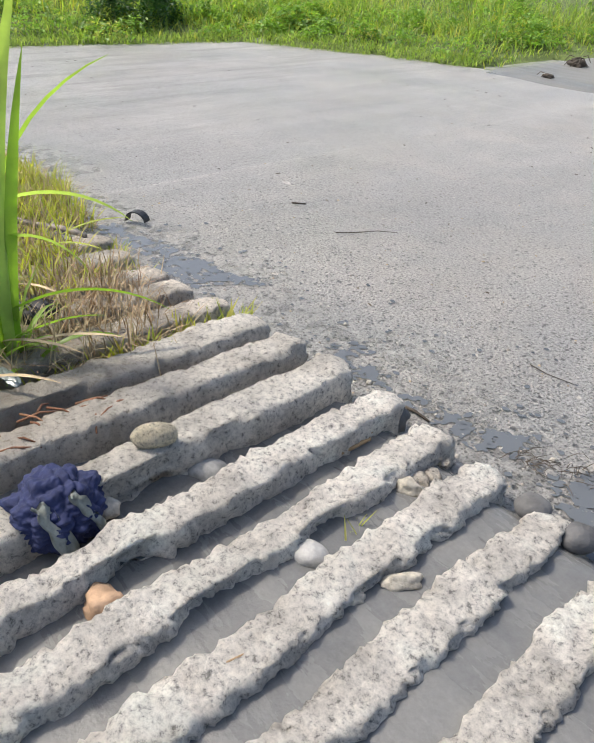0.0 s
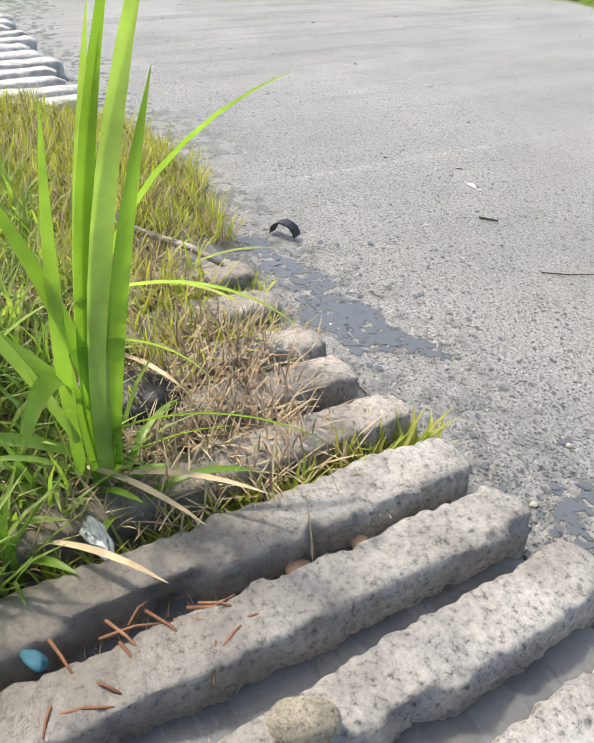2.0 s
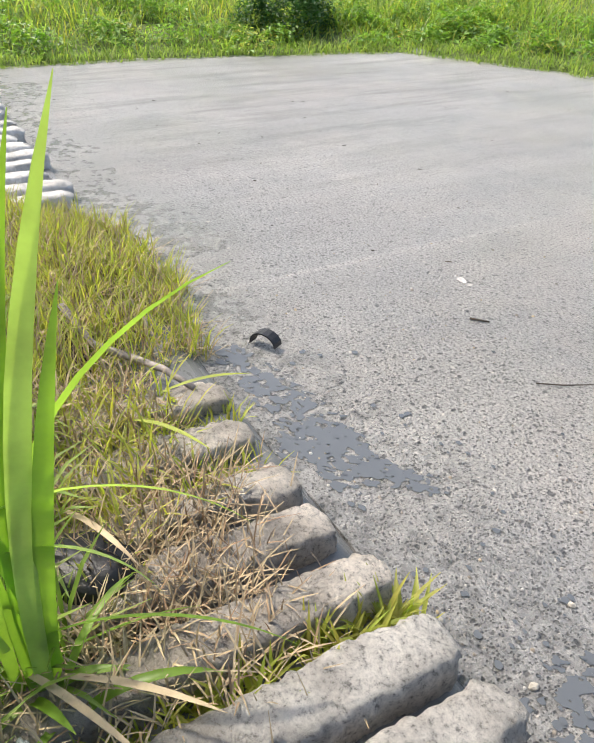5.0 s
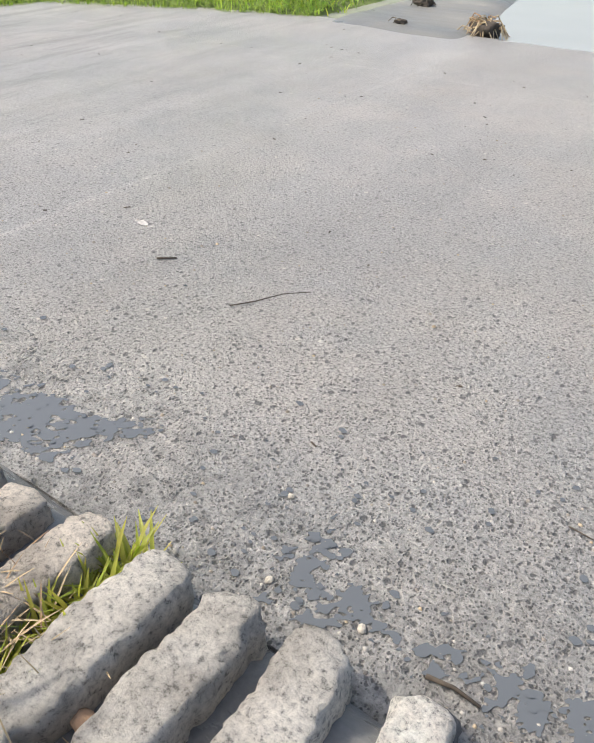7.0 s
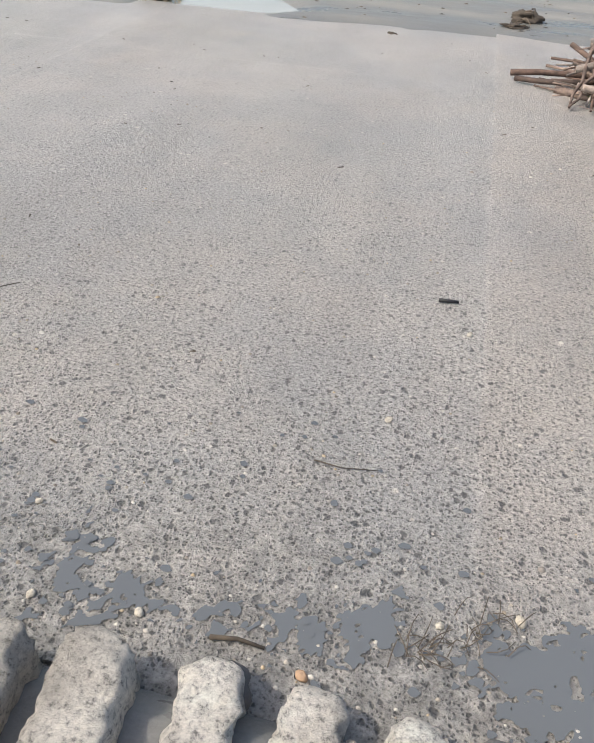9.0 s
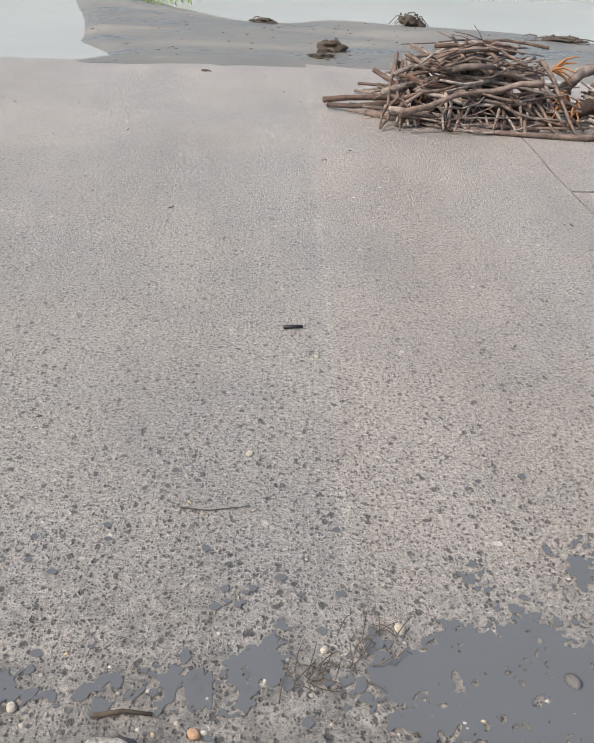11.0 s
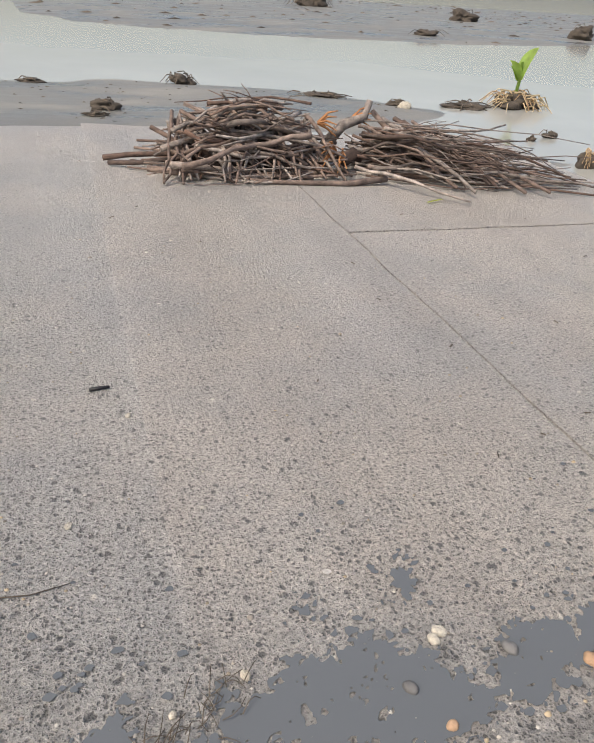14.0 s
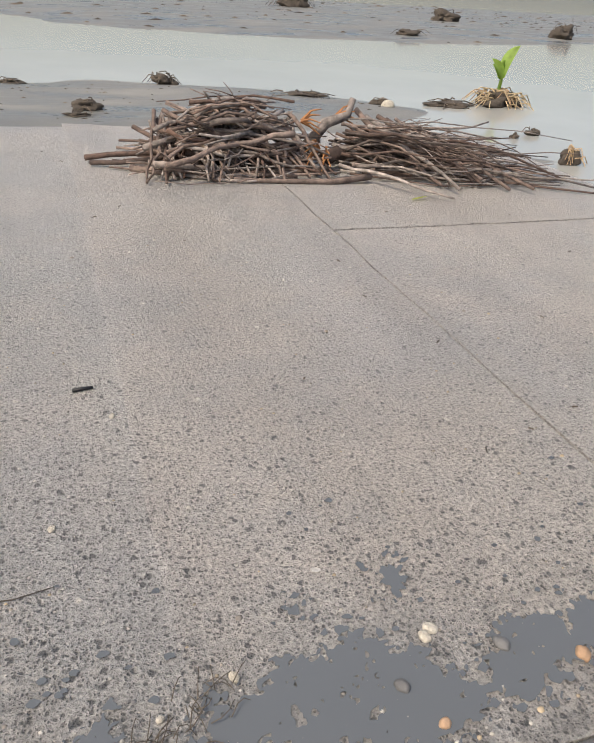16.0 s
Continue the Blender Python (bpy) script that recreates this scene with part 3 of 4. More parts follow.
puddle([(0.36, 1.38), (0.52, 1.46), (0.64, 1.52), (0.84, 1.56), (0.94, 1.42), (1.04, 1.35), (1.17, 1.47), (1.6, 1.47), (1.6, 1.24), (1.36, 1.26), (1.05, 1.25), (0.84, 1.17), (0.5, 1.19)], 17, 0.009, "large dark puddle spreading past the twigs", 0.6)
puddle([(0.92, 1.72), (1.02, 1.73), (1.03, 1.62), (0.94, 1.62)], 19, 0.008, "small dark puddle on the pebbly slab")
puddle([(0.66, 1.68), (0.74, 1.70), (0.72, 1.60), (0.66, 1.60)], 23, 0.008, "small dark puddle on the pebbly slab", 0.9)

# water left in the pits of the worn surface
for _ in range(300):
    x, y, r = random.uniform(-2.2, 1.9), 1.22 + abs(random.gauss(0, 0.36)), random.uniform(0.005, 0.015)
    if nz(x, y, 4, 2.2) < -0.05:
        continue
    a0, k, lift = random.uniform(0, math.tau), random.choice((7, 8, 9)), random.uniform(0.0045, 0.0065)
    base = len(drops[0])
    drops[0].extend([(x + math.cos(a0 + j * math.tau / k) * r * random.uniform(0.6, 1.25), y + math.sin(a0 + j * math.tau / k) * r * random.uniform(0.5, 0.95), lift) for j in range(k)])
    drops[1].append(list(range(base, base + k)))
tagged(raw("standing_water", drops[0], drops[1], M_POOL), "dark water standing in pits of the slab", "water", kind="stuff")

# ---------- pebbles and litter lying on the slab ----------
pv, pf = [], []
for i in range(1500):
    x, y = random.uniform(-3.0, 2.6), 1.2 + random.random() ** 2.2 * 4.5
    r = random.uniform(0.002, 0.0055) * (1.6 if random.random() < 0.06 else 1)
    b0 = len(pv)
    k = 6
    a0 = random.random() * 6.28
    for j in range(k):
        a = a0 + j * math.tau / k
        q = r * random.uniform(0.75, 1.25)
        pv.append((x + math.cos(a) * q * 1.3, y + math.sin(a) * q, -0.001))
        pv.append((x + math.cos(a) * q * 0.85, y + math.sin(a) * q * 0.65, r * 0.7))
    pv.append((x, y, r * 0.95))
    for j in range(k):
        n2 = (j + 1) % k
        pf.append((b0 + 2 * j, b0 + 2 * n2, b0 + 2 * n2 + 1, b0 + 2 * j + 1))
        pf.append((b0 + 2 * j + 1, b0 + 2 * n2 + 1, b0 + 12))
gravel = raw("gravel", pv, pf, M_PEB, smooth=True)
tagged(gravel, "loose mixed pebbles scattered over the concrete slab", "gravel", kind="stuff")

lv, lf = [], []
for i in range(130):
    x, y = random.uniform(-8.5, 4.5), random.uniform(1.4, 7.3)
    if y < 2.0 and random.random() < 0.5:
        continue
    L, w, a = random.uniform(0.004, 0.02), random.uniform(0.002, 0.005), random.random() * 6.28
    c, s2 = math.cos(a), math.sin(a)
    b0 = len(lv)
    for u, q, z in ((-1, 1, 0.001), (-1, -1, 0.001), (1, -0.6, 0.001), (1, 0.6, 0.001), (-0.8, 0.5, 0.005), (-0.8, -0.5, 0.005), (0.8, -0.3, 0.006), (0.8, 0.3, 0.006)):
        lv.append((x + u * L * c - q * w * s2, y + u * L * s2 + q * w * c, z))
    lf += [tuple(b0 + k for k in f) for f in ((0, 1, 5, 4), (1, 2, 6, 5), (2, 3, 7, 6), (3, 0, 4, 7), (4, 5, 6, 7))]
litter = raw("litter", lv, lf, M_DEBRIS)
tagged(litter, "dark scraps of bark and leaf strewn over the slab", "litter", kind="stuff")


def stick(name, pts, r0, r1, material, label, category, group=""):
    bm = bmesh.new()
    tube(bm, pts, r0, r1, 6, 0.12)
    return tagged(part(name, bm, material, None, "", True), label, category, group)


def stone(x, y, z, rx, ry, rz, yaw, material, label, seed, rough=0.25):
    ob = part("stone", rock(rx, ry, rz, seed, rough), material, None, "", True)
    ob.matrix_world = pose(x, y, z, 0, 0, yaw)
    return tagged(ob, label, "stone")


stick("twig", [(-1.50, 2.19, 0.006), (-1.44, 2.27, 0.008), (-1.38, 2.38, 0.012), (-1.31, 2.46, 0.007)], 0.003, 0.0015, M_DEBRIS, "thin dark twig lying on the slab", "twig")
stick("twig", [(-2.02, 2.31, 0.006), (-1.95, 2.36, 0.008)], 0.005, 0.004, M_DEBRIS, "short dark twig lying on the slab", "twig")
stick("bark_chip", [(0.215, 2.825, 0.009), (0.25, 2.83, 0.010), (0.29, 2.835, 0.008)], 0.008, 0.006, M_BLACK, "short black scrap of bark on the slab", "bark chip")
stick("twig", [(-0.06, 1.86, 0.004), (0.02, 1.85, 0.005), (0.13, 1.87, 0.004)], 0.002, 0.0012, M_DEBRIS, "hair-thin dark twig lying on the slab", "twig")
stick("twig", [(-0.16, 1.27, 0.006), (-0.10, 1.28, 0.008), (-0.04, 1.275, 0.006)], 0.006, 0.004, M_DEBRIS, "dark twig lying in a puddle", "twig")
for x, y, r, g in ((-2.364, 2.54, 0.035, 1), (0.80, 1.745, 0.012, 2), (0.40, 4.25, 0.02, 3)):
    v, fc = contour(lambda a, b: r - math.hypot((a - x) * 0.6, (b - y) * 2.2) + 0.05 * nz(a, b, g, 40), x - 0.14, x + 0.14, y - 0.1, y + 0.1, 0.008, 0.002)
    tagged(raw("scuff", v, fc, M_LIME), "chalky white scuff mark on the slab", "scuff mark")
# black curl of rubber
bm = bmesh.new()
arc = [(-2.27 + 0.0, 1.37, 0.012)] + [(-2.22 + 0.055 * math.cos(a), 1.41 + 0.03 * math.cos(a), 0.02 + 0.05 * math.sin(a)) for a in [math.pi * k / 8 for k in range(8, -1, -1)]]
for (a, b) in zip(arc, arc[1:]):
    q = [bm.verts.new((p[0] + dx, p[1] + dy, p[2])) for p, dx, dy in ((a, -0.012, 0.022), (a, 0.012, -0.022), (b, 0.012, -0.022), (b, -0.012, 0.022))]
    bm.faces.new(q)
bmesh.ops.remove_doubles(bm, verts=bm.verts, dist=0.0005)
bmesh.ops.solidify(bm, geom=bm.faces[:], thickness=0.006)
tagged(part("rubber_strip", bm, M_BLACK), "curled black strip of rubber on the slab", "rubber strip")
# twig nest caught at the puddle's edge
nest = empty("twig_tangle", (0.40, 1.42, 0), "tangle of fine brown twigs beside the puddle", "twigs")
for i in range(40):
    a = random.gauss(0.7, 0.8)
    u = random.uniform(-0.16, 0.10)
    x, y, L = 0.40 + u + random.gauss(0, 0.02), 1.42 + u * 0.55 + random.gauss(0, 0.03), random.uniform(0.03, 0.10)
    z = random.uniform(0.004, 0.020)
    bend = random.uniform(-0.018, 0.022)
    bm = bmesh.new()
    tube(bm, [(x, y, z), (x + L * 0.35 * math.cos(a), y + L * 0.35 * math.sin(a) + bend, z + 0.008), (x + L * 0.7 * math.cos(a), y + L * 0.7 * math.sin(a) + bend, z + 0.004), (x + L * math.cos(a), y + L * math.sin(a), 0.004)], 0.0014, 0.0008, 5)
    under(part("twig", bm, M_DEBRIS), nest)
for x, y, r, m, lab in ((0.497, 1.487, 0.012, M_PALE, "small white pebble"), (0.32, 1.43, 0.009, M_PALE, "small white pebble"), (1.0, 1.49, 0.016, M_PALE, "pale pebble in the puddle"), (0.975, 1.47, 0.015, M_PALE, "pale pebble in the puddle"), (0.86, 1.36, 0.016, M_STONE, "grey pebble in the puddle"), (0.91, 1.25, 0.013, M_ORANGE, "tan pebble in the puddle"), (1.33, 1.32, 0.018, M_ORANGE, "tan pebble beside the puddle"), (-0.578, 1.268, 0.010, M_PALE, "small white pebble"), (-0.329, 1.287, 0.010, M_PALE, "small white pebble"), (0.05, 1.235, 0.012, M_ORANGE, "tan pebble on the slab"), (-0.70, 1.52, 0.009, M_PALE, "small white pebble"), (0.12, 2.09, 0.011, M_PALE, "small white pebble"), (0.34, 2.63, 0.011, M_PALE, "small white pebble"), (1.15, 1.40, 0.018, M_STONE, "grey pebble beside the puddle")):
    stone(x, y, r * 0.4, r * 1.25, r, r * 0.75, random.uniform(0, 180), m, lab + " lying on concrete", x * 9 + y, 0.2)

# ---------- stones, cloth and scraps among the ribs ----------
stone(-0.285, 0.425, 0.185, 0.062, 0.038, 0.034, 62, M_CREAM, "oval pitted cream stone lying on a rib", 1.0, 0.12)
stone(0.06, 0.10, 0.080, 0.058, 0.038, 0.036, 35, M_ORANGE, "ochre brown stone beside a rib in mud", 2.0, 0.5)
stone(0.208, 0.555, 0.068, 0.048, 0.040, 0.026, 20, M_STONE_LIGHT, "smooth pale grey stone lying in mud", 3.0, 0.12)
stone(-0.205, 0.535, 0.062, 0.056, 0.046, 0.030, 45, M_STONE_LIGHT, "flat grey stone wedged between ribs", 4.0, 0.2)
stone(-0.232, 0.485, 0.056, 0.014, 0.013, 0.012, 0, M_PALE, "small white pebble between the ribs", 5.0)
stone(-0.095, 1.155, 0.045, 0.055, 0.046, 0.044, 0, M_STONE, "rounded dark grey stone between rib ends", 6.0, 0.45)
stone(0.44, 1.13, 0.066, 0.050, 0.042, 0.034, 20, M_STONE, "rounded dark grey stone between rib ends", 7.0, 0.12)
stone(0.575, 1.13, 0.062, 0.052, 0.045, 0.034, 70, M_STONE, "rounded dark grey stone beside a rib", 8.0, 0.12)
stone(0.40, 0.665, 0.066, 0.052, 0.024, 0.022, 60, M_PALE, "broken white lump of concrete in mud", 9.0, 0.5)
stone(0.19, 0.92, 0.07, 0.036, 0.026, 0.028, 20, M_PALE, "broken white lump of concrete in mud", 10.0, 0.45)
stone(0.375, 0.55, 0.062, 0.024, 0.014, 0.014, 70, M_PALE, "small white lump of concrete in mud", 14.0, 0.45)
stone(-0.225, 0.235, 0.075, 0.052, 0.038, 0.036, 40, M_PALE, "pinkish grey lump of concrete beside cloth", 11.0, 0.4)
stone(-0.615, 0.60, 0.085, 0.032, 0.026, 0.022, 40, M_ORANGE, "small brown stone wedged between ribs", 12.0, 0.3)
stone(-0.615, 0.76, 0.085, 0.028, 0.022, 0.020, 10, M_ORANGE, "small tan stone wedged between ribs", 13.0, 0.3)
# crumbled concrete fallen between two rib ends
for k in range(14):
    r = random.uniform(0.010, 0.026)
    stone(random.gauss(0.145, 0.028), random.uniform(0.96, 1.15), 0.058 + r * 0.3, r * 1.4, r, r * 0.7, random.uniform(0, 180), M_RIB_OLD, "brown crumb of broken concrete between rib ends", 50 + k, 0.5)
for (x0, y0, x1, y1, z0) in ((-0.055, 0.82, -0.045, 1.05, 0.068), (-0.045, 0.79, -0.03, 0.99, 0.060)):
    bm = bmesh.new()
    tube(bm, [(x0, y0, z0), ((x0 + x1) / 2, (y0 + y1) / 2, z0 + 0.004), (x1, y1, z0 + 0.012)], 0.008, 0.006, 6, 0.15)
    tagged(part("cane", bm, M_CANE, None, "", True), "split tan cane lying between two ribs", "cane")
stick("dry_stalk", [(-0.12, -0.50, 0.06), (-0.18, -0.2, 0.07), (-0.28, 0.04, 0.08)], 0.006, 0.004, M_CANE, "dry pale stalk lying on mud", "stalk")
stick("dry_stalk", [(0.06, -0.25, 0.065), (0.07, -0.35, 0.065), (0.04, -0.6, 0.065)], 0.004, 0.003, M_DEBRIS, "thin dark stalk lying on mud", "stalk")
stick("dry_stalk", [(0.36, 0.28, 0.10), (0.33, 0.16, 0.085), (0.34, 0.0, 0.075)], 0.003, 0.002, M_CANE, "thin straw stalk leaning on a rib", "stalk")

# crumpled navy cloth with a grey-white rag
cloth = empty("crumpled_cloth", (-0.24, 0.13, 0.03), "crumpled navy blue cloth with a grey-white rag", "cloth")
bm = bmesh.new()
bmesh.ops.create_icosphere(bm, subdivisions=6, radius=1.0)
for v in bm.verts:
    c = v.co.normalized()
    fold = 1.3 * abs(nz(c.x + 4, c.y, c.z * 0.4, 2.0)) + 0.9 * abs(nz(c.x * 0.3 + 2 * c.z, c.y + 3, c.z, 4.0)) + 0.30 * abs(nz(c.x, c.y, c.z + 8, 10.0))
    k = 0.98 + 0.30 * fold
    v.co = Vector((-0.235 + c.x * 0.092 * k, 0.125 + c.y * 0.098 * k, 0.125 + c.z * 0.08 * k))
under(part("navy_cloth", bm, M_CLOTH, None, "", True), cloth)
for x0, y0, L, w, yaw, seed in ((-0.185, 0.075, 0.13, 0.045, 0.25, 1), (-0.175, 0.145, 0.12, 0.030, 0.75, 5)):
    bm = bmesh.new()
    grid = []
    for a in range(15):
        u = a / 14
        row = []
        for b in range(7):
            q = (b / 6 - 0.5) * w * (1 + 0.4 * nz(u * 3, seed, 0, 1.7))
            d = u * L * 0.75
            x = x0 + d * math.cos(yaw) - q * math.sin(yaw) + 0.012 * nz(u * 4, b * 0.7, seed)
            y = y0 + d * math.sin(yaw) + q * math.cos(yaw) + 0.016 * nz(u * 4, b * 0.7, seed + 9)
            z = 0.205 - 0.125 * u ** 1.5 + 0.018 * nz(u * 5, b * 0.9, seed + 3) + 0.006 * math.sin(b * 2.1 + seed)
            row.append(bm.verts.new((x, y, z)))
        grid.append(row)
    for a in range(14):
        for b in range(6):
            bm.faces.new((grid[a][b], grid[a + 1][b], grid[a + 1][b + 1], grid[a][b + 1]))
    bmesh.ops.solidify(bm, geom=bm.faces[:], thickness=0.003)
    under(part("rag", bm, M_WHITE, None, "grey-white crumpled rag", True), cloth)

# black bag half under the grass
bm = rock(0.17, 0.10, 0.07, 31, 0.35, 4)
bag = tagged(part("black_bag", bm, M_BLACK, None, "", True), "torn black plastic bag under the grass", "bag")
bag.matrix_world = pose(-1.27, 0.43, 0.13, 0, 0, 60)
bm = rock(0.055, 0.022, 0.010, 37, 0.6, 4)
wrap = tagged(part("plastic_wrapper", bm, M_PLASTIC, None, "", True), "crushed clear plastic wrapper in the weeds", "wrapper")
wrap.matrix_world = pose(-0.83, 0.235, 0.165, 0, 0, 10)
bm = rock(0.03, 0.016, 0.012, 39, 0.4, 3)
scrap = tagged(part("plastic_scrap", bm, M_TEAL, None, "", True), "small teal plastic scrap in the weeds", "plastic scrap")
scrap.matrix_world = pose(-0.62, 0.06, 0.15, 0, 0, 30)

# ---------- grass among the ribs ----------
def strip_grass(name, material, label, count, place_of, hgt, width, lean, droop, zoff=0.0):
    v, f = [], []
    for _ in range(count):
        x, y = place_of()
        z = zoff + max(0.0, soil_height(x, y))
        h = hgt * random.uniform(0.5, 1.25)
        blade(v, f, x, y, z - 0.01, h, width * random.uniform(0.7, 1.3), random.uniform(0, math.tau), random.uniform(0.05, lean), random.uniform(0.2, droop), 3)
    return tagged(raw(name, v, f, material), label, "grass", kind="stuff")


def in_poly(poly, edge=0.0):
    xs, ys = [p[0] for p in poly], [p[1] for p in poly]
    while True:
        x, y = random.uniform(min(xs), max(xs)), random.uniform(min(ys), max(ys))
        if sdist(poly, x, y) + 0.12 * nz(x, y, 2, 4) > edge:
            return x, y


TUFT = [(-4.1, 0.95), (-3.6, 1.22), (-2.9, 1.32), (-2.3, 1.18), (-2.05, 0.85), (-1.8, 0.6), (-1.75, 0.2), (-4.1, 0.2)]
WEEDS = [(-4.1, 0.35), (-2.0, 0.45), (-1.5, 0.5), (-1.05, 0.28), (-0.85, 0.0), (-0.72, -0.4), (-0.8, -1.6), (-4.1, -1.6)]
strip_grass("grass", M_YELLOW, "yellow-green grass tuft at the slab's edge", 5200, lambda: in_poly(TUFT), 0.165, 0.006, 0.7, 1.2, 0.02)
strip_grass("grass", M_GRASS, "green weeds growing over the ribs", 7500, lambda: in_poly(WEEDS), 0.23, 0.009, 0.7, 1.5, 0.06)
strip_grass("dry_grass", M_DRY, "dry straw matted over ribs and soil", 3600, lambda: in_poly([(-2.1, 0.85), (-1.6, 0.85), (-1.2, 0.75), (-0.95, 0.55), (-0.8, 0.2), (-0.85, -0.7), (-1.8, -0.7)]), 0.12, 0.0045, 1.55, 0.4, 0.125)
strip_grass("dry_grass", M_DRY, "dry straw in the grass tuft", 3600, lambda: in_poly(TUFT), 0.16, 0.005, 1.2, 1.2, 0.02)


strip_grass("grass", M_GRASS, "green weeds crowding the foot of the tall grass", 900, lambda: in_poly([(-1.6, 0.40), (-1.1, 0.34), (-0.86, 0.16), (-0.72, -0.1), (-0.75, -0.5), (-1.6, -0.5)]), 0.26, 0.014, 0.8, 1.5, 0.10)
strip_grass("dry_grass", M_DRY, "brown straw lying thick over the ribs", 900, lambda: in_poly([(-1.5, 0.92), (-0.98, 0.90), (-0.80, 0.62), (-0.82, 0.2), (-1.5, 0.2)]), 0.13, 0.0042, 1.5, 0.5, 0.14)
strip_grass("grass", M_YELLOW, "yellow grass sprigs sprawling over the ribs", 480, lambda: in_poly([(-1.95, 0.90), (-1.40, 0.82), (-1.15, 0.55), (-1.2, 0.3), (-1.95, 0.3)]), 0.17, 0.008, 1.1, 1.3, 0.10)


def groove(x0, x1, y0, y1):
    return lambda: (random.uniform(x0, x1), random.uniform(y0, y1))


strip_grass("grass", M_YELLOW, "bright grass growing in the groove between ribs", 330, groove(-0.862, -0.785, 0.55, 1.10), 0.15, 0.013, 0.9, 1.0, 0.03)
strip_grass("grass", M_YELLOW, "yellowing grass growing in the groove between ribs", 220, groove(-1.53, -1.43, 0.6, 1.05), 0.12, 0.008, 0.9, 1.0, 0.03)
strip_grass("grass", M_YELLOW, "sparse grass in the groove between ribs", 140, groove(-1.79, -1.70, 0.6, 1.08), 0.12, 0.008, 0.9, 1.0, 0.03)
strip_grass("grass", M_YELLOW, "fading grass in the groove between ribs", 200, groove(-0.862, -0.78, 0.1, 0.6), 0.11, 0.008, 1.0, 1.0, 0.05)
strip_grass("dry_grass", M_DRY, "straw drifted across the ribs", 330, lambda: (random.gauss(-1.02, 0.16), random.gauss(0.70, 0.11)), 0.12, 0.0035, 1.55, 0.5, 0.12)
strip_grass("dry_grass", M_DRY, "straw drifted between the ribs", 260, lambda: (random.gauss(-0.615, 0.02), random.uniform(0.0, 0.8)), 0.09, 0.0035, 1.5, 0.6, 0.03)
strip_grass("grass", M_YELLOW, "few grass stalks lying in mud", 14, lambda: (random.gauss(0.215, 0.03), random.gauss(0.70, 0.03)), 0.10, 0.004, 1.5, 0.3, 0.03)


def tall_clump(x, y, blades, h, label, spread):
    root = empty("tall_grass", (x, y, 0.08), label, "grass")
    for _ in range(blades):
        v, f = [], []
        big = random.random() < 0.3
        L = h * (random.uniform(0.85, 1.15) if big else random.uniform(0.4, 0.8))
        blade(v, f, x + random.gauss(0, spread), y + random.gauss(0, spread), 0.06, L, random.uniform(0.022, 0.038), random.uniform(0, math.tau), random.uniform(0.0, 0.10) if big else random.uniform(0.15, 0.7), random.uniform(0.02, 0.3) if big else random.uniform(0.7, 2.0), 9, 0.5)
        under(raw("leaf", v, f, M_TALL, None, True), root)
    return root


lead = tall_clump(-1.0, 0.29, 16, 0.55, "tall bright green grass clump growing through ribs", 0.04)
RIGHT, LEFT = 1.17, -1.97
for z0, L, w, yaw, lean, droop in (
        (0.10, 1.24, 0.052, RIGHT, 0.02, 0.34), (0.10, 1.18, 0.044, RIGHT, 0.0, 0.30), (0.10, 0.98, 0.044, RIGHT, 0.08, 0.22), (0.10, 0.90, 0.036, RIGHT, -0.02, 0.16), (0.10, 1.05, 0.038, RIGHT, 0.03, 0.18),
        (0.40, 0.80, 0.018, RIGHT, -0.05, 1.35), (0.62, 0.46, 0.030, RIGHT, 1.15, 1.25), (0.50, 0.34, 0.032, RIGHT, 1.0, 1.7), (0.28, 0.55, 0.034, RIGHT, 1.05, 1.2),
        (0.22, 0.42, 0.036, LEFT, 1.1, 1.2), (0.34, 0.50, 0.036, LEFT, 0.7, 0.25), (0.16, 0.36, 0.030, RIGHT, 1.2, 0.7), (0.42, 0.28, 0.048, -0.6, 0.5, 1.9), (0.30, 0.60, 0.030, LEFT, 0.35, 0.5), (0.20, 0.75, 0.040, LEFT, 0.10, 0.35)):
    v, f = [], []
    blade(v, f, -1.0 + random.gauss(0, 0.02), 0.29 + random.gauss(0, 0.02), z0, L, w, yaw + random.gauss(0, 0.12), lean, droop, 11, 0.5, 1.15 if lean < 0.5 else 0.7)
    under(raw("leaf", v, f, M_TALL, None, True), lead)
tall_clump(-1.45, 0.0, 26, 0.75, "broad-leaved green grass clump beside the ribs", 0.10)
tall_clump(-0.92, 0.02, 26, 0.42, "low green grass clump beside the ribs", 0.06)
tall_clump(-1.85, -0.1, 26, 0.65, "broad-leaved green grass clump in the weeds", 0.14)
tall_clump(-0.78, -0.22, 20, 0.34, "low green grass clump beside blue cloth", 0.06)
tall_clump(-1.15, -0.25, 26, 0.60, "broad-leaved green grass clump in the weeds", 0.10)
